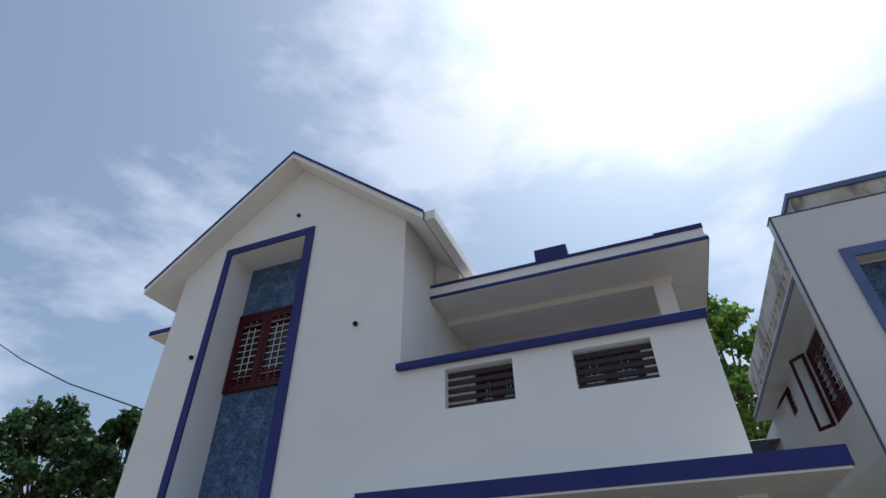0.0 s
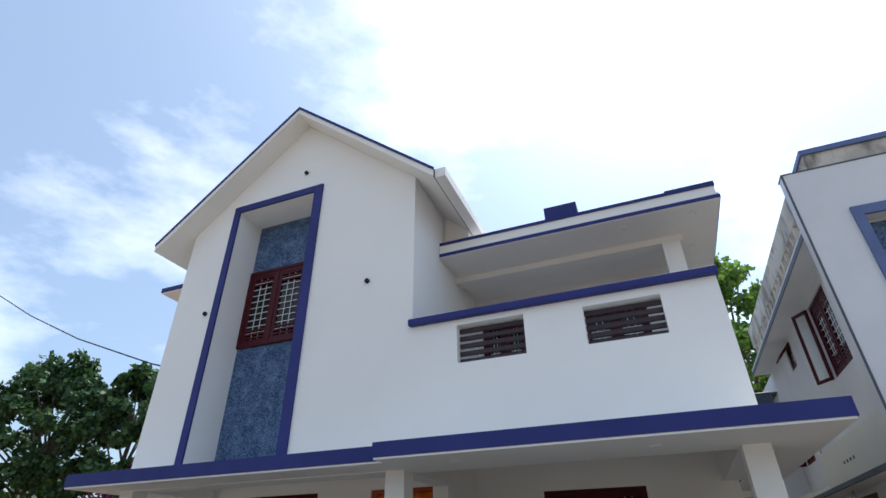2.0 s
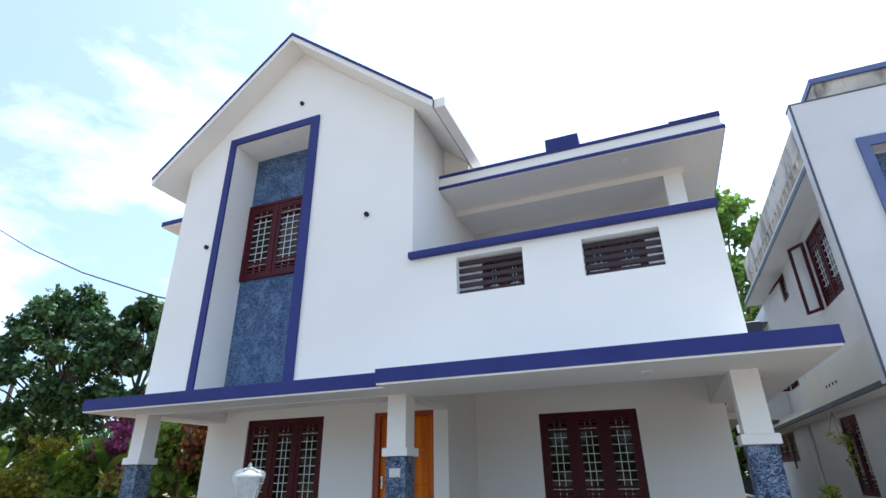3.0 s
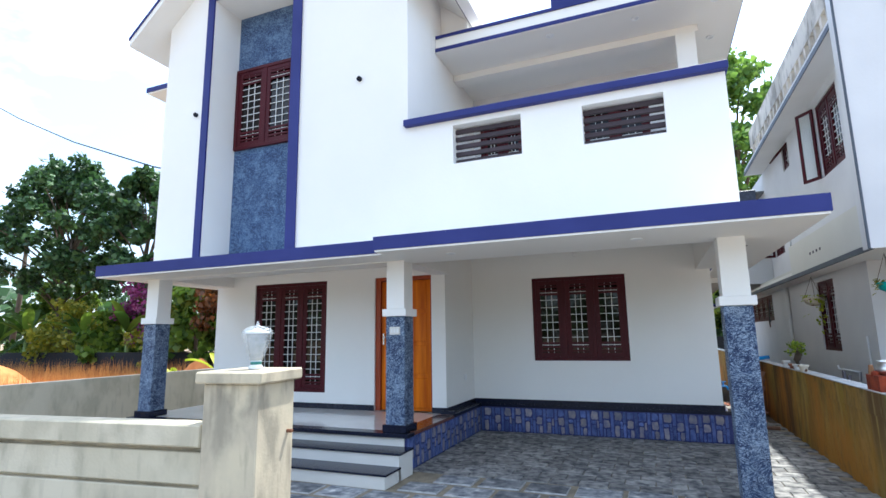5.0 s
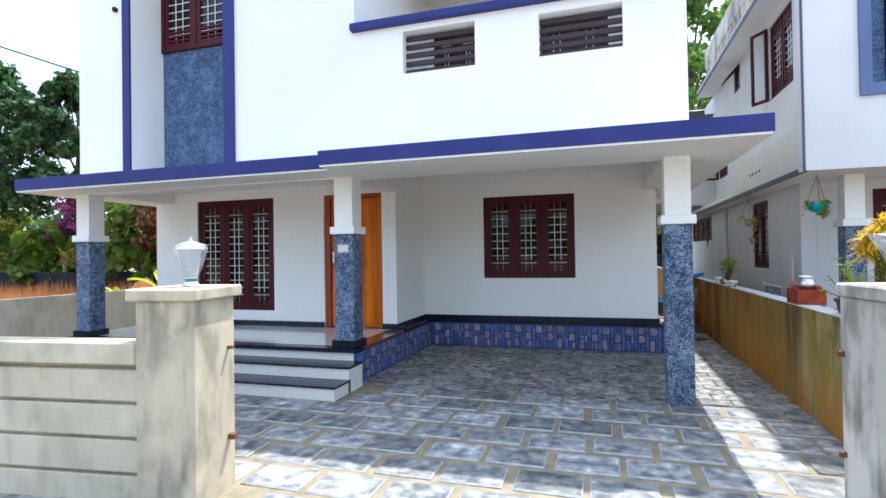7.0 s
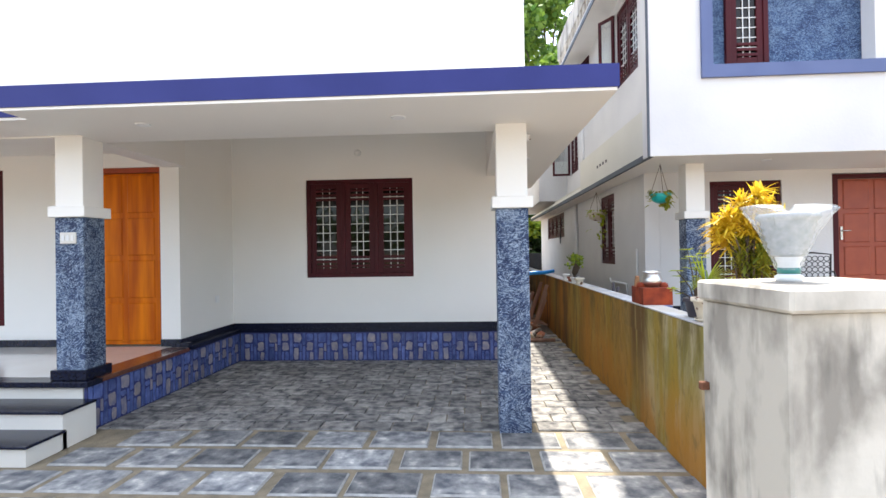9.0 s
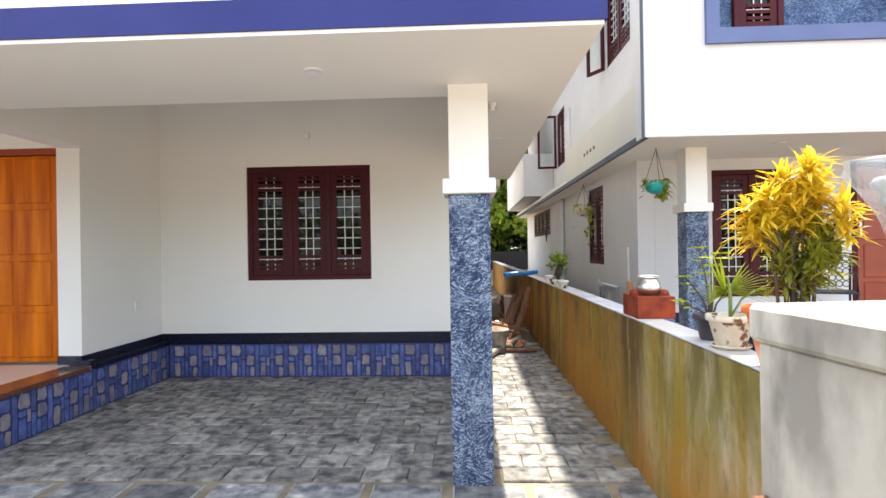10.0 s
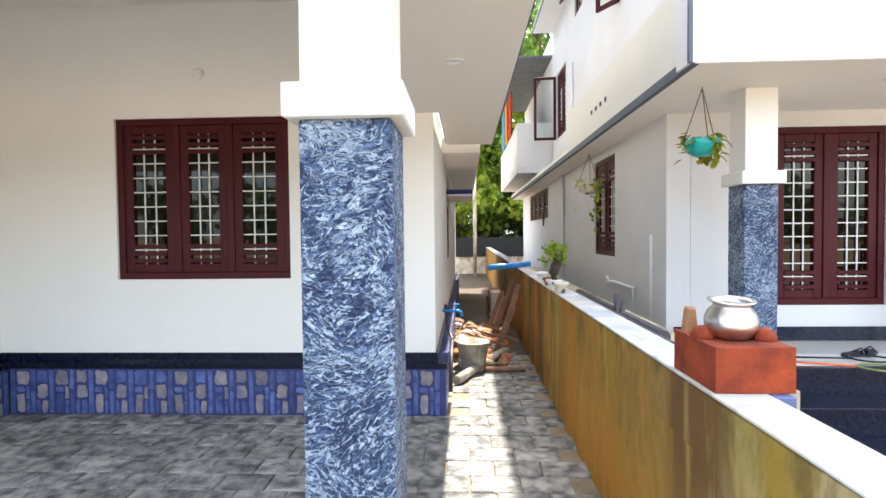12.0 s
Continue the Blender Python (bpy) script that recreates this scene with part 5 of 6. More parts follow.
def hanging(label, x, y, z, drop, r, mat, leafm, seed, trail):
    th = thing("hanging_planter", label, "hanging planter", (x, y, z))
    bm = bmesh.new()
    lathe(bm, [(r * 0.35, -drop - r * 0.95), (r * 0.8, -drop - r * 0.7), (r, -drop - r * 0.2), (r * 1.02, -drop), (r * 0.94, -drop), (r * 0.9, -drop - 0.03), (0.01, -drop - 0.03)], 24)
    part("bowl", bm, mat, th)
    for k in range(3):
        a = 2 * math.pi * k / 3 + 0.4
        bm = bmesh.new()
        tube(bm, [(0, 0, -0.01), (r * math.cos(a), r * math.sin(a), -drop)], 0.0035, 5)
        part("cord", bm, BARK, th)
    bm = bmesh.new()
    tube(bm, [(0, 0, 0), (0, 0, -0.03), (0.01, 0, -0.045)], 0.005, 6)
    part("hook", bm, STEEL, th)
    rng = random.Random(seed)
    bm = bmesh.new()
    for k in range(110):
        a = rng.uniform(0, 2 * math.pi)
        q = rng.uniform(0.6, 1.25) * r
        zz = -drop + rng.uniform(-0.02, 0.05) if q < r else -drop - rng.uniform(0, trail) 
        if zz < -drop - 0.03:
            a = 0.4 + 0.9 * rng.random() if k % 3 else a
            q = rng.uniform(0.95, 1.15) * r
        strap(bm, (q * math.cos(a), q * math.sin(a), zz), (math.cos(a), math.sin(a), rng.uniform(-0.9, 0.6)), rng.uniform(0.035, 0.06), 0.019, 0.5, 3)
    for k in range(14):
        strap(bm, (rng.uniform(0.02, 0.08), -r * 0.9, -drop - trail * rng.random() * 1.3), (rng.uniform(-1, 1), -0.5, -0.6), 0.07, 0.02, 0.3, 3)
    part("trailing_leaves", bm, leafm, th)


hanging("teal hanging bowl with a trailing plant under the neighbouring porch", 2.775, 7.60, 2.459, 0.365, 0.12, TEAL, OLIVE, 2, 0.13)
hanging("hanging bowl with a trailing yellow-green plant under the side eave", 2.70, 10.54, 2.459, 0.37, 0.15, CREAMPOT, LIME, 4, 0.50)

# ---- rubble at the start of the gravel strip ----
bk = thing("bucket", "dented grey plastic bucket among rubble by the house wall", "bucket", (1.20, 9.45, -0.008))
bm = bmesh.new()
lathe(bm, [(0.10, 0.0), (0.105, 0.005), (0.14, 0.27), (0.148, 0.272), (0.148, 0.285), (0.136, 0.285), (0.10, 0.02), (0.01, 0.018)], 26)
part("bucket_body", bm, PALE_CEMENT, bk)
bm = bmesh.new()
tube(bm, [(-0.14, 0, 0.27), (-0.12, -0.05, 0.36), (0, -0.07, 0.40), (0.12, -0.05, 0.36), (0.14, 0, 0.27)], 0.004, 5)
part("bucket_handle", bm, STEEL, bk)
bk.scale = (1.22, 1.22, 1.12)
for k, (pts, r, lab, m_) in enumerate((([(1.03, 8.88, 0.045), (1.28, 9.42, 0.06), (1.60, 10.1, 0.07)], 0.045, "pale grey plastic pipe lying on the path", PALE_CEMENT), ([(1.32, 9.35, 0.03), (1.75, 9.35, 0.03)], 0.028, "wooden stick lying on the path", WOOD))):
    bm = bmesh.new()
    tube(bm, pts, r, 12)
    tagged(part("pipe_offcut" if k == 0 else "wooden_stick", bm, m_, None, lab), category="pipe" if k == 0 else "stick")
rr = random.Random(6)
for k in range(7):
    x0, y0 = 1.45 + 0.05 * (k % 3), 10.0 + 0.28 * k
    ob = boxes("wooden_plank", WOOD, None, [(-0.032, -0.012, 0, 0.032, 0.012, 0.66 + 0.1 * (k % 3))], 0.002, "weathered wooden plank leaning on the boundary wall")
    tagged(ob, category="plank", group="leaning planks")
    ob.matrix_world = pose(x0, y0, -0.005, 6 - 3 * (k % 2), 19 + rr.uniform(-3, 3), rr.uniform(-20, 20))
for k in range(8):
    ob = boxes("stacked_block", BRICK if k % 2 else PALE_CEMENT, None, [(0, 0, 0, 0.20, 0.36, 0.125)], 0.006, "rough block stacked beside the wall")
    tagged(ob, category="block", group="stacked blocks")
    ob.matrix_world = pose(1.52 + rr.uniform(-0.02, 0.02), 12.3 + 0.4 * (k % 2), -0.005 + 0.127 * (k // 2), 0, 0, rr.uniform(-4, 4))
for k in range(220):
    s = rr.uniform(0.02, 0.09)
    bm = bmesh.new()
    bmesh.ops.create_icosphere(bm, subdivisions=1, radius=s)
    for q in bm.verts:
        q.co = Vector((q.co.x * rr.uniform(0.6, 1.3), q.co.y * rr.uniform(0.6, 1.3), q.co.z * rr.uniform(0.35, 0.8)))
    ob = part("rubble_piece", bm, (BRICK, PALE_CEMENT, WOOD, EARTH, JOINT)[k % 5], None, "broken brick and cement rubble beside the house wall")
    tagged(ob, category="rubble", group="rubble heap")
    rx_ = rr.uniform(1.0, 1.62)
    ob.location = (rx_, rr.uniform(9.4, 11.6), s * 0.45 + rr.uniform(0, 0.16) * (1.7 - rx_) / 0.7)
for k in range(5):
    ob = boxes("wood_offcut", WOOD, None, [(-0.3, -0.02, 0, 0.3, 0.02, 0.03)], 0.002, "broken wooden offcut on the rubble")
    tagged(ob, category="offcut", group="rubble heap")
    ob.matrix_world = pose(1.3 + 0.06 * k, 9.7 + 0.22 * k, 0.12 + 0.02 * k, 0, 15 - 9 * k, 30 + 47 * k)

# garden tap on the side wall
tp = thing("garden_tap", "bright blue plastic tap on a pipe at the house side wall", "tap", (0.975, 9.3, 0.66))
bm = bmesh.new()
tube(bm, [(-0.09, 0, 0.0), (0.07, 0, 0.0), (0.10, 0, -0.01), (0.115, 0, -0.06)], 0.016, 10)
part("spout", bm, BLUEPL, tp)
bm = bmesh.new()
tube(bm, [(0.05, 0, 0.01), (0.05, 0, 0.06)], 0.012, 8)
box(bm, 0.02, -0.012, 0.06, 0.085, 0.012, 0.075, 0.004)
part("tap_handle", bm, BLUEPL, tp)
bm = bmesh.new()
tube(bm, [(0.915, 9.33, 0.72), (0.93, 9.33, 0.5), (0.99, 9.2, 0.38), (0.99, 8.9, 0.36), (0.99, 8.7, 0.3), (0.985, 8.6, 0.02)], 0.018, 10)
tagged(part("water_pipe", bm, DARKPOT, None, "dark water pipe running down to the plinth"), category="pipe")
# downpipe and white pipes on the neighbouring wall
for name, pts, r, m_ in (("wall_pipe", [(2.825, 8.72, 0.5), (2.825, 8.72, 1.15), (2.825, 8.72, 1.435)], 0.013, WHITEP), ("wall_pipe", [(2.82, 9.2, 0.5), (2.82, 9.2, 0.90), (2.82, 9.90, 0.90), (2.77, 9.94, 0.90), (2.76, 9.95, 0.96)], 0.016, WHITEP), ("downpipe", [(2.80, 12.9, 0.0), (2.80, 12.9, 2.45)], 0.035, NWALL), ("downpipe", [(2.87, 12.4, 2.66), (2.87, 12.4, 4.2)], 0.02, WHITEP), ("downpipe", [(1.45, 21.5, 0.0), (1.45, 21.5, 6.5)], 0.06, PALE_CEMENT)):
    bm = bmesh.new()
    tube(bm, pts, r, 10)
    tagged(part(name, bm, m_, None, "slim white pipe fixed to the wall" if name == "wall_pipe" else "vertical grey downpipe on the wall"), category="pipe")
bm = bmesh.new()
tube(bm, [(2.17, 6.60, 0.852), (2.18, 7.8, 0.85), (2.16, 9.6, 0.852)], 0.052, 12)
tube(bm, [(2.29, 7.0, 0.842), (2.30, 9.3, 0.842)], 0.042, 12)
tagged(part("drain_pipe", bm, DARKPOT, None, "black drain pipe lying behind the wall"), category="pipe")
boxes("pipe_ledge", CEMENT, None, [(2.037, 6.1, -0.05, 2.5, 14, 0.80)], kind="structure", label="low ledge beside the neighbouring wall")

basin = thing("plastic_basin", "small bright green plastic basin beside the wall", "basin", (2.17, 6.36, 0.80))
bm = bmesh.new()
lathe(bm, [(0.07, 0.0), (0.10, 0.10), (0.112, 0.102), (0.112, 0.112), (0.096, 0.11), (0.066, 0.012), (0.01, 0.01)], 24)
part("basin_body", bm, material("bright_green_plastic", (0.03, 0.36, 0.05), (0.05, 0.45, 0.08), 5, 0.4), basin)
for k in range(2):
    bm = bmesh.new()
    tube(bm, [(2.21 + 0.05 * k, 7.66 + 0.1 * k, 0.795), (2.23 + 0.07 * k, 7.74 + 0.05 * k, 1.02 - 0.06 * k)], 0.022, 8, 0.018)
    tagged(part("rubber_hose_end", bm, DARKPOT, None, "black hose end sticking up beside the drain pipes"), category="hose", group="hose ends")
bm = bmesh.new()
tube(bm, [(2.83, 14.9, 2.30), (2.80, 14.9, 2.1), (2.78, 14.95, 1.75), (2.80, 15.05, 1.62), (2.82, 15.0, 1.8)], 0.014, 6)
tagged(part("looped_cable", bm, DARKPOT, None, "black cable looped on the neighbouring side wall"), category="cable")

# open casements of the neighbouring upper storey
def sash(label, x, y, z, w, h, turn, group="open casements"):
    th = thing("open_casement", label, "window casement", group=group)
    boxes("sash_frame", MAHOGANY, th, [(0, 0, 0, w, 0.035, 0.05), (0, 0, h - 0.05, w, 0.035, h), (0, 0, 0.05, 0.05, 0.035, h - 0.05), (w - 0.05, 0, 0.05, w, 0.035, h - 0.05)], 0.003)
    boxes("pane", CLEAR, th, [(0.05, 0.015, 0.05, w - 0.05, 0.019, h - 0.05)])
    th.matrix_world = pose(x, y, z, 0, 0, turn)


sash("mahogany casement swung open from the upper window", 2.89, 9.88, 4.05, 0.34, 1.25, 121)
sash("mahogany casement swung open at the rear of the ledge", 2.89, 13.98, 3.25, 0.42, 1.2, 176)
hung = thing("top_hung_casement", "small top-hung mahogany casement propped open below the eave", "window casement")
boxes("sash_frame", MAHOGANY, hung, [(0, 0, -0.36, 0.5, 0.03, -0.32), (0, 0, -0.04, 0.5, 0.03, 0), (0, 0, -0.32, 0.04, 0.03, -0.04), (0.46, 0, -0.32, 0.5, 0.03, -0.04)])
boxes("pane", GLASS, hung, [(0.04, 0.012, -0.32, 0.46, 0.016, -0.04)])
hung.matrix_world = pose(2.89, 12.3, 5.38, 0, 0, -90) @ pose(0, 0, 0, -42, 0, 0)
window("window_12", "small mahogany window below the neighbouring eave", 0.5, 0.52, 1, (2.92, 12.3, 4.88), -90, slats=(0, 0))
window("window_10", "mahogany window above the side ledge", 0.9, 1.2, 2, (2.92, 13.95, 3.25), -90)
boxes("side_vents", DARKPOT, None, [(2.49, 9.0 + 0.18 * k, 2.73, 2.499, 9.05 + 0.18 * k, 2.77) for k in range(4)], kind="structure", label="small drain holes")
boxes("roof_sheet", material("grey_metal_sheet", (0.10, 0.11, 0.12), (0.18, 0.19, 0.2), 6, 0.5, 0.4), None, [(1.75, 14.42, 4.98, 2.9, 19.0, 5.02)], kind="structure", label="grey sheet roof over the rear balcony")
boxes("rear_balcony_wall", NWALL, None, [(2.19, 14.42, 2.79, 2.30, 19.1, 3.68), (2.302, 14.42, 2.79, 2.89, 14.54, 3.68), (2.19, 14.42, 2.68, 2.89, 19.1, 2.788)], kind="structure", label="white wall of the rear balcony")
th = thing("laundry", "red and orange clothes hanging on a line at the rear balcony", "laundry")
for k, c in enumerate((((0.5, 0.03, 0.02), (0.6, 0.1, 0.03)), ((0.7, 0.22, 0.02), (0.8, 0.35, 0.05)), ((0.05, 0.2, 0.35), (0.1, 0.3, 0.45)))):
    bm = bmesh.new()
    bmesh.ops.create_grid(bm, x_segments=10, y_segments=10, size=0.5)
    for q in bm.verts:
        q.co = Vector((2.16 + 0.04 * math.sin(q.co.x * 18 + k), 15.7 + 0.8 * k + q.co.x * 0.7, 4.1 + q.co.y * 0.9))
    part("cloth", bm, material("cloth", c[0], c[1], 6, 0.9), th)
bm = bmesh.new()
tube(bm, [(2.16, 15.3, 4.56), (2.16, 18.5, 4.56)], 0.008, 5)
part("line", bm, GRANITE, th)

# porch furniture of the neighbouring house
CHAIRM = material("black_wrought_iron", (0.02, 0.018, 0.02), (0.04, 0.035, 0.04), 12, 0.4)
ch = thing("porch_chair", "dark wrought-iron chair with a pierced back on the neighbouring porch", "chair")
boxes("seat", CHAIRM, ch, [(0, 0, 0.42, 0.46, 0.44, 0.45)], 0.005)
for px_, py_ in ((0.02, 0.02), (0.44, 0.02), (0.02, 0.42), (0.44, 0.42)):
    bm = bmesh.new()
    tube(bm, [(px_, py_, 0.0), (px_, py_, 0.42)], 0.014, 8)
    part("leg", bm, CHAIRM, ch)
bm = bmesh.new()
tube(bm, [(0.02, 0.42, 0.45), (0.0, 0.46, 0.9), (0.23, 0.47, 0.93), (0.46, 0.46, 0.9), (0.44, 0.42, 0.45)], 0.014, 8)
for i in range(6):
    for j in range(5):
        cx_, cz_ = 0.06 + 0.07 * i, 0.52 + 0.08 * j
        tube(bm, [(cx_ + 0.035 * math.cos(a), 0.455, cz_ + 0.038 * math.sin(a)) for a in [k * math.pi / 4 for k in range(9)]], 0.006, 5)
part("pierced_back", bm, CHAIRM, ch)
for sx in (0.02, 0.44):
    bm = bmesh.new()
    tube(bm, [(sx, 0.42, 0.66), (sx, 0.1, 0.66), (sx, 0.02, 0.62), (sx, 0.02, 0.44)], 0.013, 8)
    part("armrest", bm, CHAIRM, ch)
ch.matrix_world = pose(4.50, 7.86, 0.532, 0, 0, -25) @ Matrix.Scale(0.88, 4)
door("door_2", "red-brown varnished door on the neighbouring porch, closed", 1.0, 1.86, (5.3, 8.42, 0.532), leaf_mat=material("red_brown_varnish", (0.26, 0.04, 0.02), (0.36, 0.07, 0.03), 5, 0.35), frame_mat=MAHOGANY)
boxes("neighbour_skirting", GRANITE, None, [(2.9, 8.385, 0.532, 12, 8.398, 0.65)], kind="structure", label="black skirting")

# small fittings on the house
for lx, ly, lz in ((-0.035, 5.0, SL - 0.0125), (-1.983, 4.98, SL - 0.0125), (1.08, 6.87, SL - 0.0125), (3.96, 7.50, NZ - 0.001), (1.10, 6.49, 5.699), (0.14, 6.52, 5.699), (-0.99, 6.47, 5.699), (1.12, 7.43, 5.699), (-5.20, 5.53, RZ - 0.001)):
    bm = bmesh.new()
    lathe(bm, [(0.055, 0.0), (0.055, -0.008), (0.045, -0.010), (0.04, -0.004)], 24)
    ob = part("recessed_light", bm, WHITEP, None, "round white recessed light in the soffit")
    tagged(ob, category="light", group="soffit lights")
    ob.location = (lx, ly, lz)
holder = thing("bulb_holder", "small white bulb holder without a bulb on the sunshade soffit", "light", (0.985, 5.737, SL - 0.012))
bm = bmesh.new()
lathe(bm, [(0.028, 0.0), (0.028, -0.012), (0.018, -0.018), (0.018, -0.05), (0.014, -0.05), (0.012, -0.03)], 18)
part("holder_body", bm, WHITEP, holder)
bm = bmesh.new()
tube(bm, [(0.016, 0, -0.035), (0.034, 0, -0.038)], 0.005, 6)
part("holder_pin", bm, STEEL, holder, "steel pin")
ob = boxes("wall_socket", WHITEP, None, [(-2.799, 7.60, 0.83, -2.788, 7.70, 0.92)], 0.003, "white socket plate on the carport side wall")
tagged(ob, category="socket")
bm = bmesh.new()
lathe(bm, [(0.045, 0), (0.045, 0.02), (0.03, 0.03)], 20)
ob = part("junction_cover", bm, WHITE, None, "round white junction cover on the carport wall")
tagged(ob, category="cover")
ob.matrix_world = pose(-1.04, 8.099, 2.79, 90, 0, 0)

# side window shade and pipes far along the house wall
slab("window_shade", "small dark-edged window shade on the side wall", 0.885, 10.9, 1.22, 12.3, 2.18 - 0.2, 2.06)
window("window_11", "mahogany window in the house side wall", 1.2, 0.8, 2, (0.86, 11.0, 1.1), 90)

# ---- paving ----
def shared_box(name, mat, w, d, h, bevel):
    bm = bmesh.new()
    box(bm, -w / 2, -d / 2, 0, w / 2, d / 2, h)
    bmesh.ops.bevel(bm, geom=[e for e in bm.edges if all(v.co.z > h / 2 for v in e.verts)], offset=bevel, segments=1, affect="EDGES")
    me = bpy.data.meshes.new(name)
    bm.to_mesh(me)
    bm.free()
    me.materials.append(mat)
    return me


yard = thing("yard_paving", "grey stone slabs and interlocking pavers of the yard", "paving", kind="structure")
rr = random.Random(21)


def lay(name, me, x, y, z, turn, tilt=0.4):
    ob = new(name, me)
    ob.parent = yard
    ob.matrix_world = pose(x, y, z, rr.uniform(-tilt, tilt), rr.uniform(-tilt, tilt), turn)


slabs = [shared_box("stone_slab", SLABSTONE, 0.432 + 0.010 * k, 0.312 + 0.006 * k, 0.035, 0.011) for k in (-1, 0, 1)]
for me in slabs:
    me.materials.append(SLABEDGE)
    for f in me.polygons:
        if 0.2 < f.normal.z < 0.95:
            f.material_index = 1
ends = {}
for j in range(20):
    yy = 5.175 - 0.386 * j
    off = (0.20, -0.03, 0.215, 0.0, 0.236, 0.0)[j % 6]
    for i in range(-10, 5):
        xx = off + 0.215 + 0.489 * i + 0.010 * math.sin(i * 3 + j)
        if 1.66 < xx < 1.86 + 0.216 and not (2.6 < yy < 3.4):
            w = round(1.872 - (xx - 0.216), 2)
            if w > 0.05:
                if w not in ends:
                    ends[w] = shared_box("stone_slab", SLABSTONE, w, 0.312, 0.035, 0.008)
                lay("stone_slab", ends[w], 1.87 - w / 2, yy, -0.036, 0.2)
            continue
        if xx > 1.66 or xx < -4.9 or (xx < -2.40 and yy > 4.5) or (xx < -2.02 and 2.05 < yy < 2.84) or (xx < -2.6 and yy < 2.8) or (xx > 1.25 and 2.6 < yy < 3.4):
            continue
        lay("stone_slab", slabs[(i * 7 + j * 3) % 3], xx, yy + rr.uniform(-0.008, 0.008), -0.036 + rr.uniform(0, 0.003), rr.uniform(-0.9, 0.9))
pav = shared_box("paver", PAVER, 0.289, 0.197, 0.03, 0.006)
for j in range(24):
    yy = 5.478 + 0.2055 * j
    for i in range(-1, 16):
        xx = -2.425 + 0.2975 * i + (0.1488 if j % 2 else 0)
        if xx > 1.80 or (yy > 7.95 and xx < 1.10) or (abs(xx - 0.815) < 0.13 and abs(yy - 5.42) < 0.13):
            continue
        lay("paver", pav, xx, yy, -0.032 + rr.uniform(0, 0.003), rr.uniform(-0.6, 0.6))
# blocks of the lane before the wall
for j in range(3):
    for i in range(13):
        lay("paver", pav, -6.3 + 0.29 * i + (0.145 if j % 2 else 0), 1.45 + 0.2 * j + 0.035 * i, -0.047 + rr.uniform(0, 0.004), 7)

# stone-look pieces on the plinth
def piece(w, h, mat, rng, d=0.007, rough=0.015):
    """A flat stone with an uneven, rounded outline."""
    bm = bmesh.new()
    g, c = 0.0015, min(w, h) * 0.16
    pts = [(c, g), (w * 0.5, g), (w - c, g), (w - g, c), (w - g, h * 0.5), (w - g, h - c), (w - c, h - g), (w * 0.5, h - g), (c, h - g), (g, h - c), (g, h * 0.5), (g, c)]
    k = min(rough, 0.19 * min(w, h))
    pts = [(x + (k if x < w / 2 else -k) * rng.random(), z + (k if z < h / 2 else -k) * rng.random()) for x, z in pts]
    mx_, mz_ = w / 2, h / 2
    back = [bm.verts.new((x, 0, z)) for x, z in pts]
    front = [bm.verts.new((mx_ + (x - mx_) * 0.93, -d * rng.uniform(0.7, 1.1), mz_ + (z - mz_) * 0.95)) for x, z in pts]
    n = len(pts)
    for q in range(n):
        bm.faces.new((back[q], back[(q + 1) % n], front[(q + 1) % n], front[q]))
    mid_v = bm.verts.new((mx_, -d * 1.15, mz_))
    for q in range(n):
        bm.faces.new((front[q], front[(q + 1) % n], mid_v))
    me = bpy.data.meshes.new("plinth_stone")
    bm.to_mesh(me)
    bm.free()
    me.materials.append(mat)
    return me


MOTIF = [(0.0, 0.0, 0.052, 0.37, 0), (0.056, 0.235, 0.118, 0.135, 1), (0.056, 0.175, 0.078, 0.056, 0), (0.138, 0.12, 0.036, 0.112, 1), (0.056, 0.0, 0.078, 0.172, 1), (0.138, 0.0, 0.036, 0.116, 0),
         (0.178, 0.20, 0.048, 0.17, 0), (0.178, 0.0, 0.048, 0.196, 0), (0.23, 0.255, 0.104, 0.115, 0), (0.23, 0.125, 0.104, 0.126, 1), (0.23, 0.0, 0.038, 0.121, 0), (0.272, 0.0, 0.062, 0.121, 1)]
prng = random.Random(31)
PL = ({1, 4, 9, 11}, {3, 9, 11, 4}, {1, 4, 11, 9}, {1, 9, 3, 8})
kinds = [[piece(w, h, STONEGREY if k in PL[v_] else STONEBLUE, prng) for k, (_, _, w, h, g) in enumerate(MOTIF)] for v_ in range(4)]
plinth = thing("plinth_cladding", "blue and grey stone-look tiles cladding the plinth", "cladding", kind="structure")
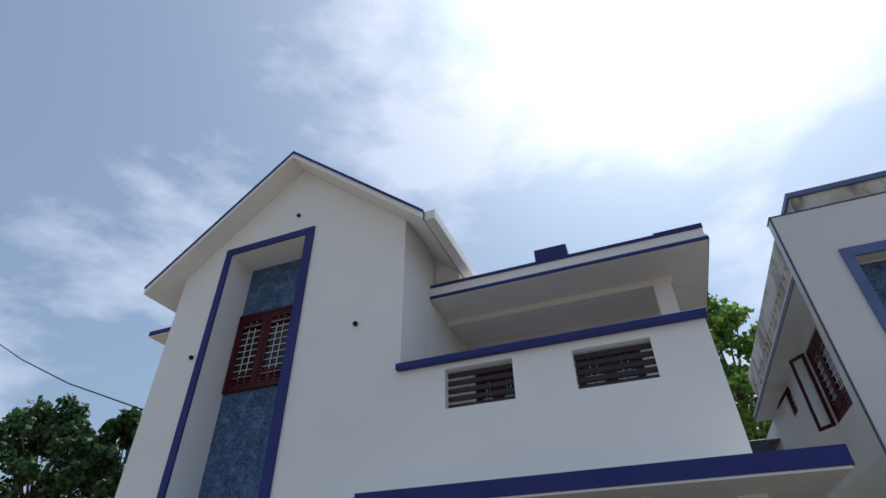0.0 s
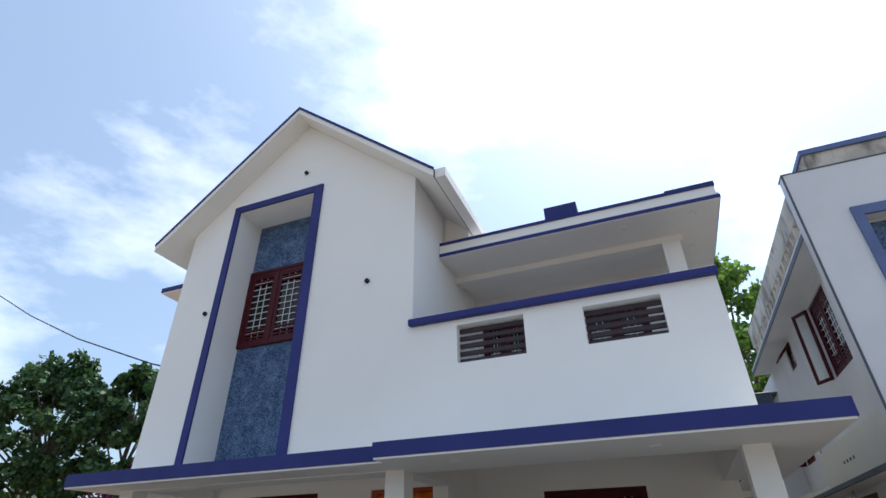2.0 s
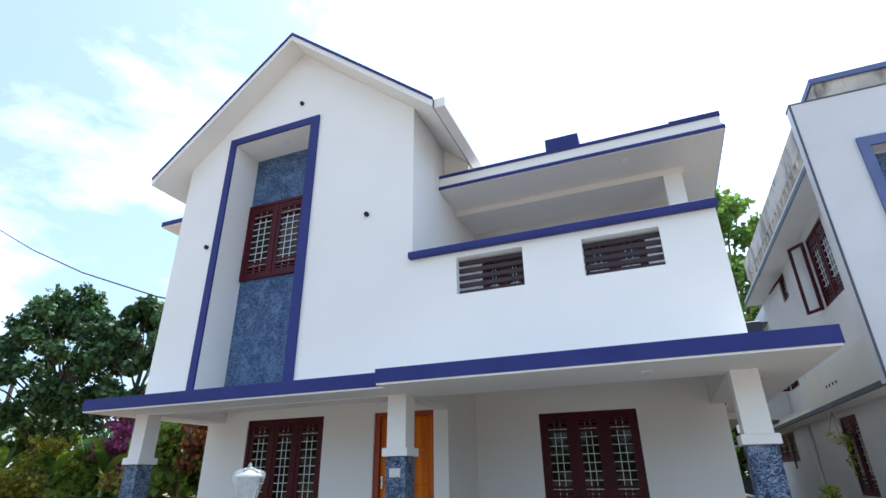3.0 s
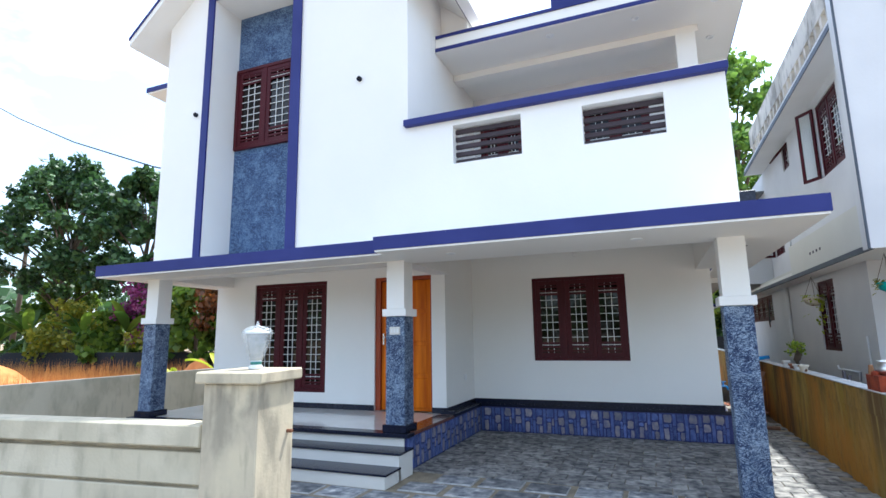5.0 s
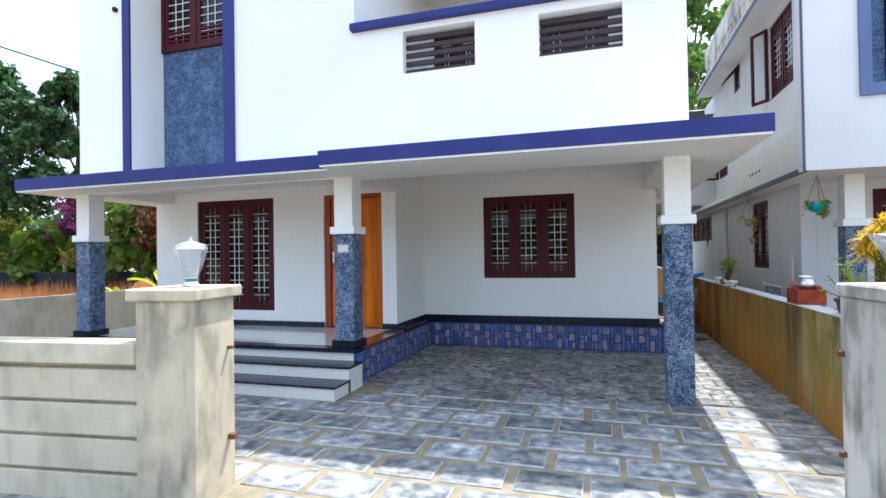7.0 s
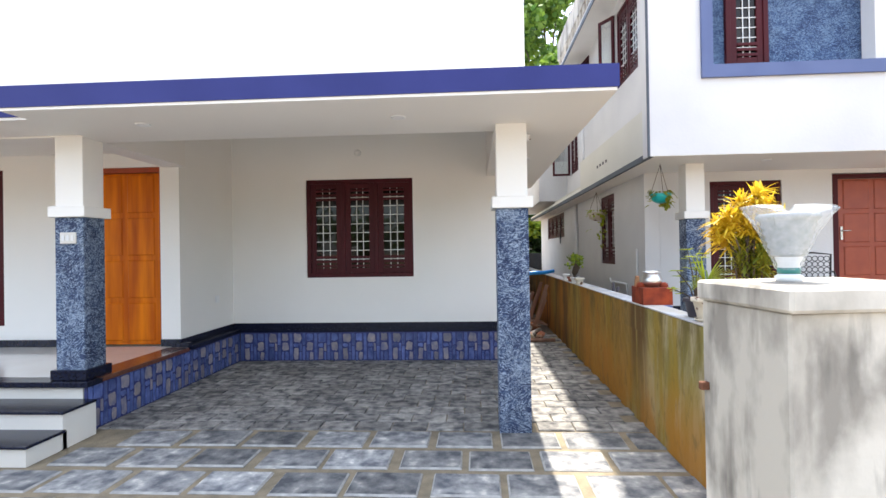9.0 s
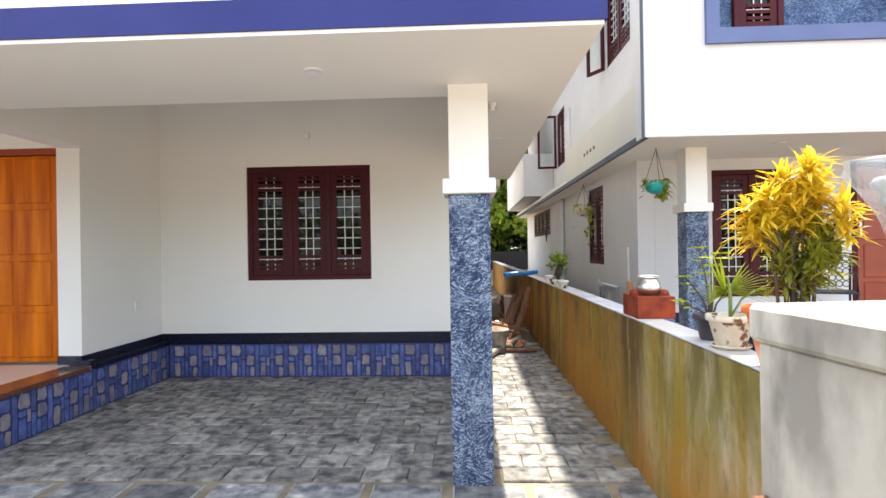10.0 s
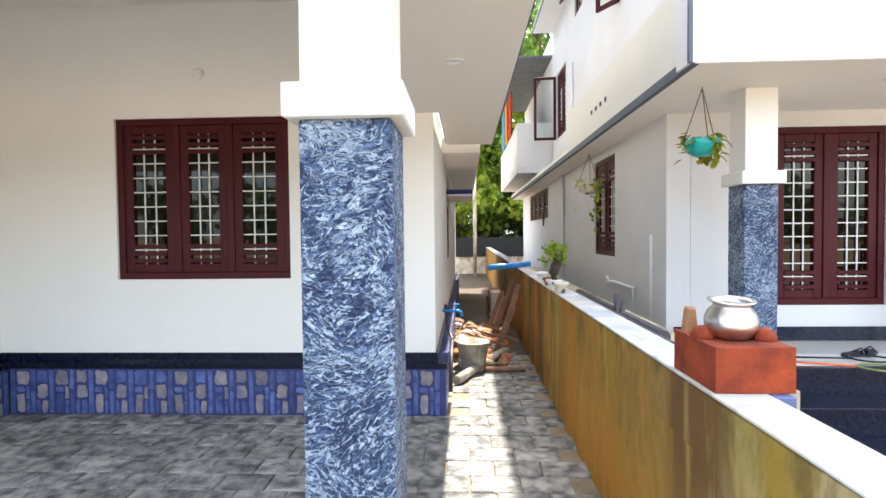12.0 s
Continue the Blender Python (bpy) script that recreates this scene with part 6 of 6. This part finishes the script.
for run, (ox, oy, turn, length) in enumerate(((-2.676, 8.037, 0, 3.62), (-2.655 - 0.021, 5.27, 90, 2.76), (0.962, 8.04, 90, 4.0))):
    m0 = pose(ox, oy, 0, 0, 0, turn)
    for k in range(int(length / 0.337) + 1):
        for (u, z0, w, h, g), me in zip(MOTIF, kinds[(k * 3 + run) % 4]):
            if k * 0.337 + u + w > length:
                continue
            ob = new("plinth_stone", me)
            ob.parent = plinth
            ob.matrix_world = m0 @ pose(k * 0.337 + u, 0, z0 + 0.003)


# things left on the neighbouring porch
RED = material("orange_red_paint", (0.75, 0.08, 0.01), (0.85, 0.14, 0.02), 5, 0.4)
for k, (rx_, ry_, rt_) in enumerate(((3.35, 7.62, -18), (3.45, 7.75, -6))):
    rk = thing("badminton_racket", "orange and black badminton racket lying on the porch floor", "racket", group="rackets")
    bm = bmesh.new()
    tube(bm, [(0, 0, 0.015), (0.42, 0, 0.015)], 0.008, 6)
    part("racket_shaft", bm, RED if k == 0 else GRANITE, rk)
    bm = bmesh.new()
    tube(bm, [(0.42 + 0.13 * (1 - math.cos(a)), 0.10 * math.sin(a), 0.015) for a in [2 * math.pi * q / 16 for q in range(17)]], 0.007, 5)
    part("racket_head", bm, LIMESTEM if k == 0 else GRANITE, rk)
    bm = bmesh.new()
    tube(bm, [(-0.14, 0, 0.018), (0.02, 0, 0.018)], 0.014, 8)
    part("racket_grip", bm, GRANITE, rk)
    rk.matrix_world = pose(rx_, ry_, 0.532, 0, 0, rt_)
for k in range(2):
    sl = thing("slipper", "black rubber slipper lying on the porch floor", "slipper", group="pair of slippers")
    bm = bmesh.new()
    lathe(bm, [(0.045, 0), (0.05, 0.008), (0.048, 0.02)], 18)
    for q in bm.verts:
        q.co.x *= 2.6
    part("sole", bm, GRANITE, sl)
    bm = bmesh.new()
    tube(bm, [(0.03, -0.045, 0.015), (0.07, 0, 0.05), (0.03, 0.045, 0.015)], 0.008, 6)
    part("strap", bm, DARKPOT, sl)
    sl.matrix_world = pose(4.0 + 0.13 * k, 7.85 + 0.04 * k, 0.532, 0, 0, 20 + 25 * k)
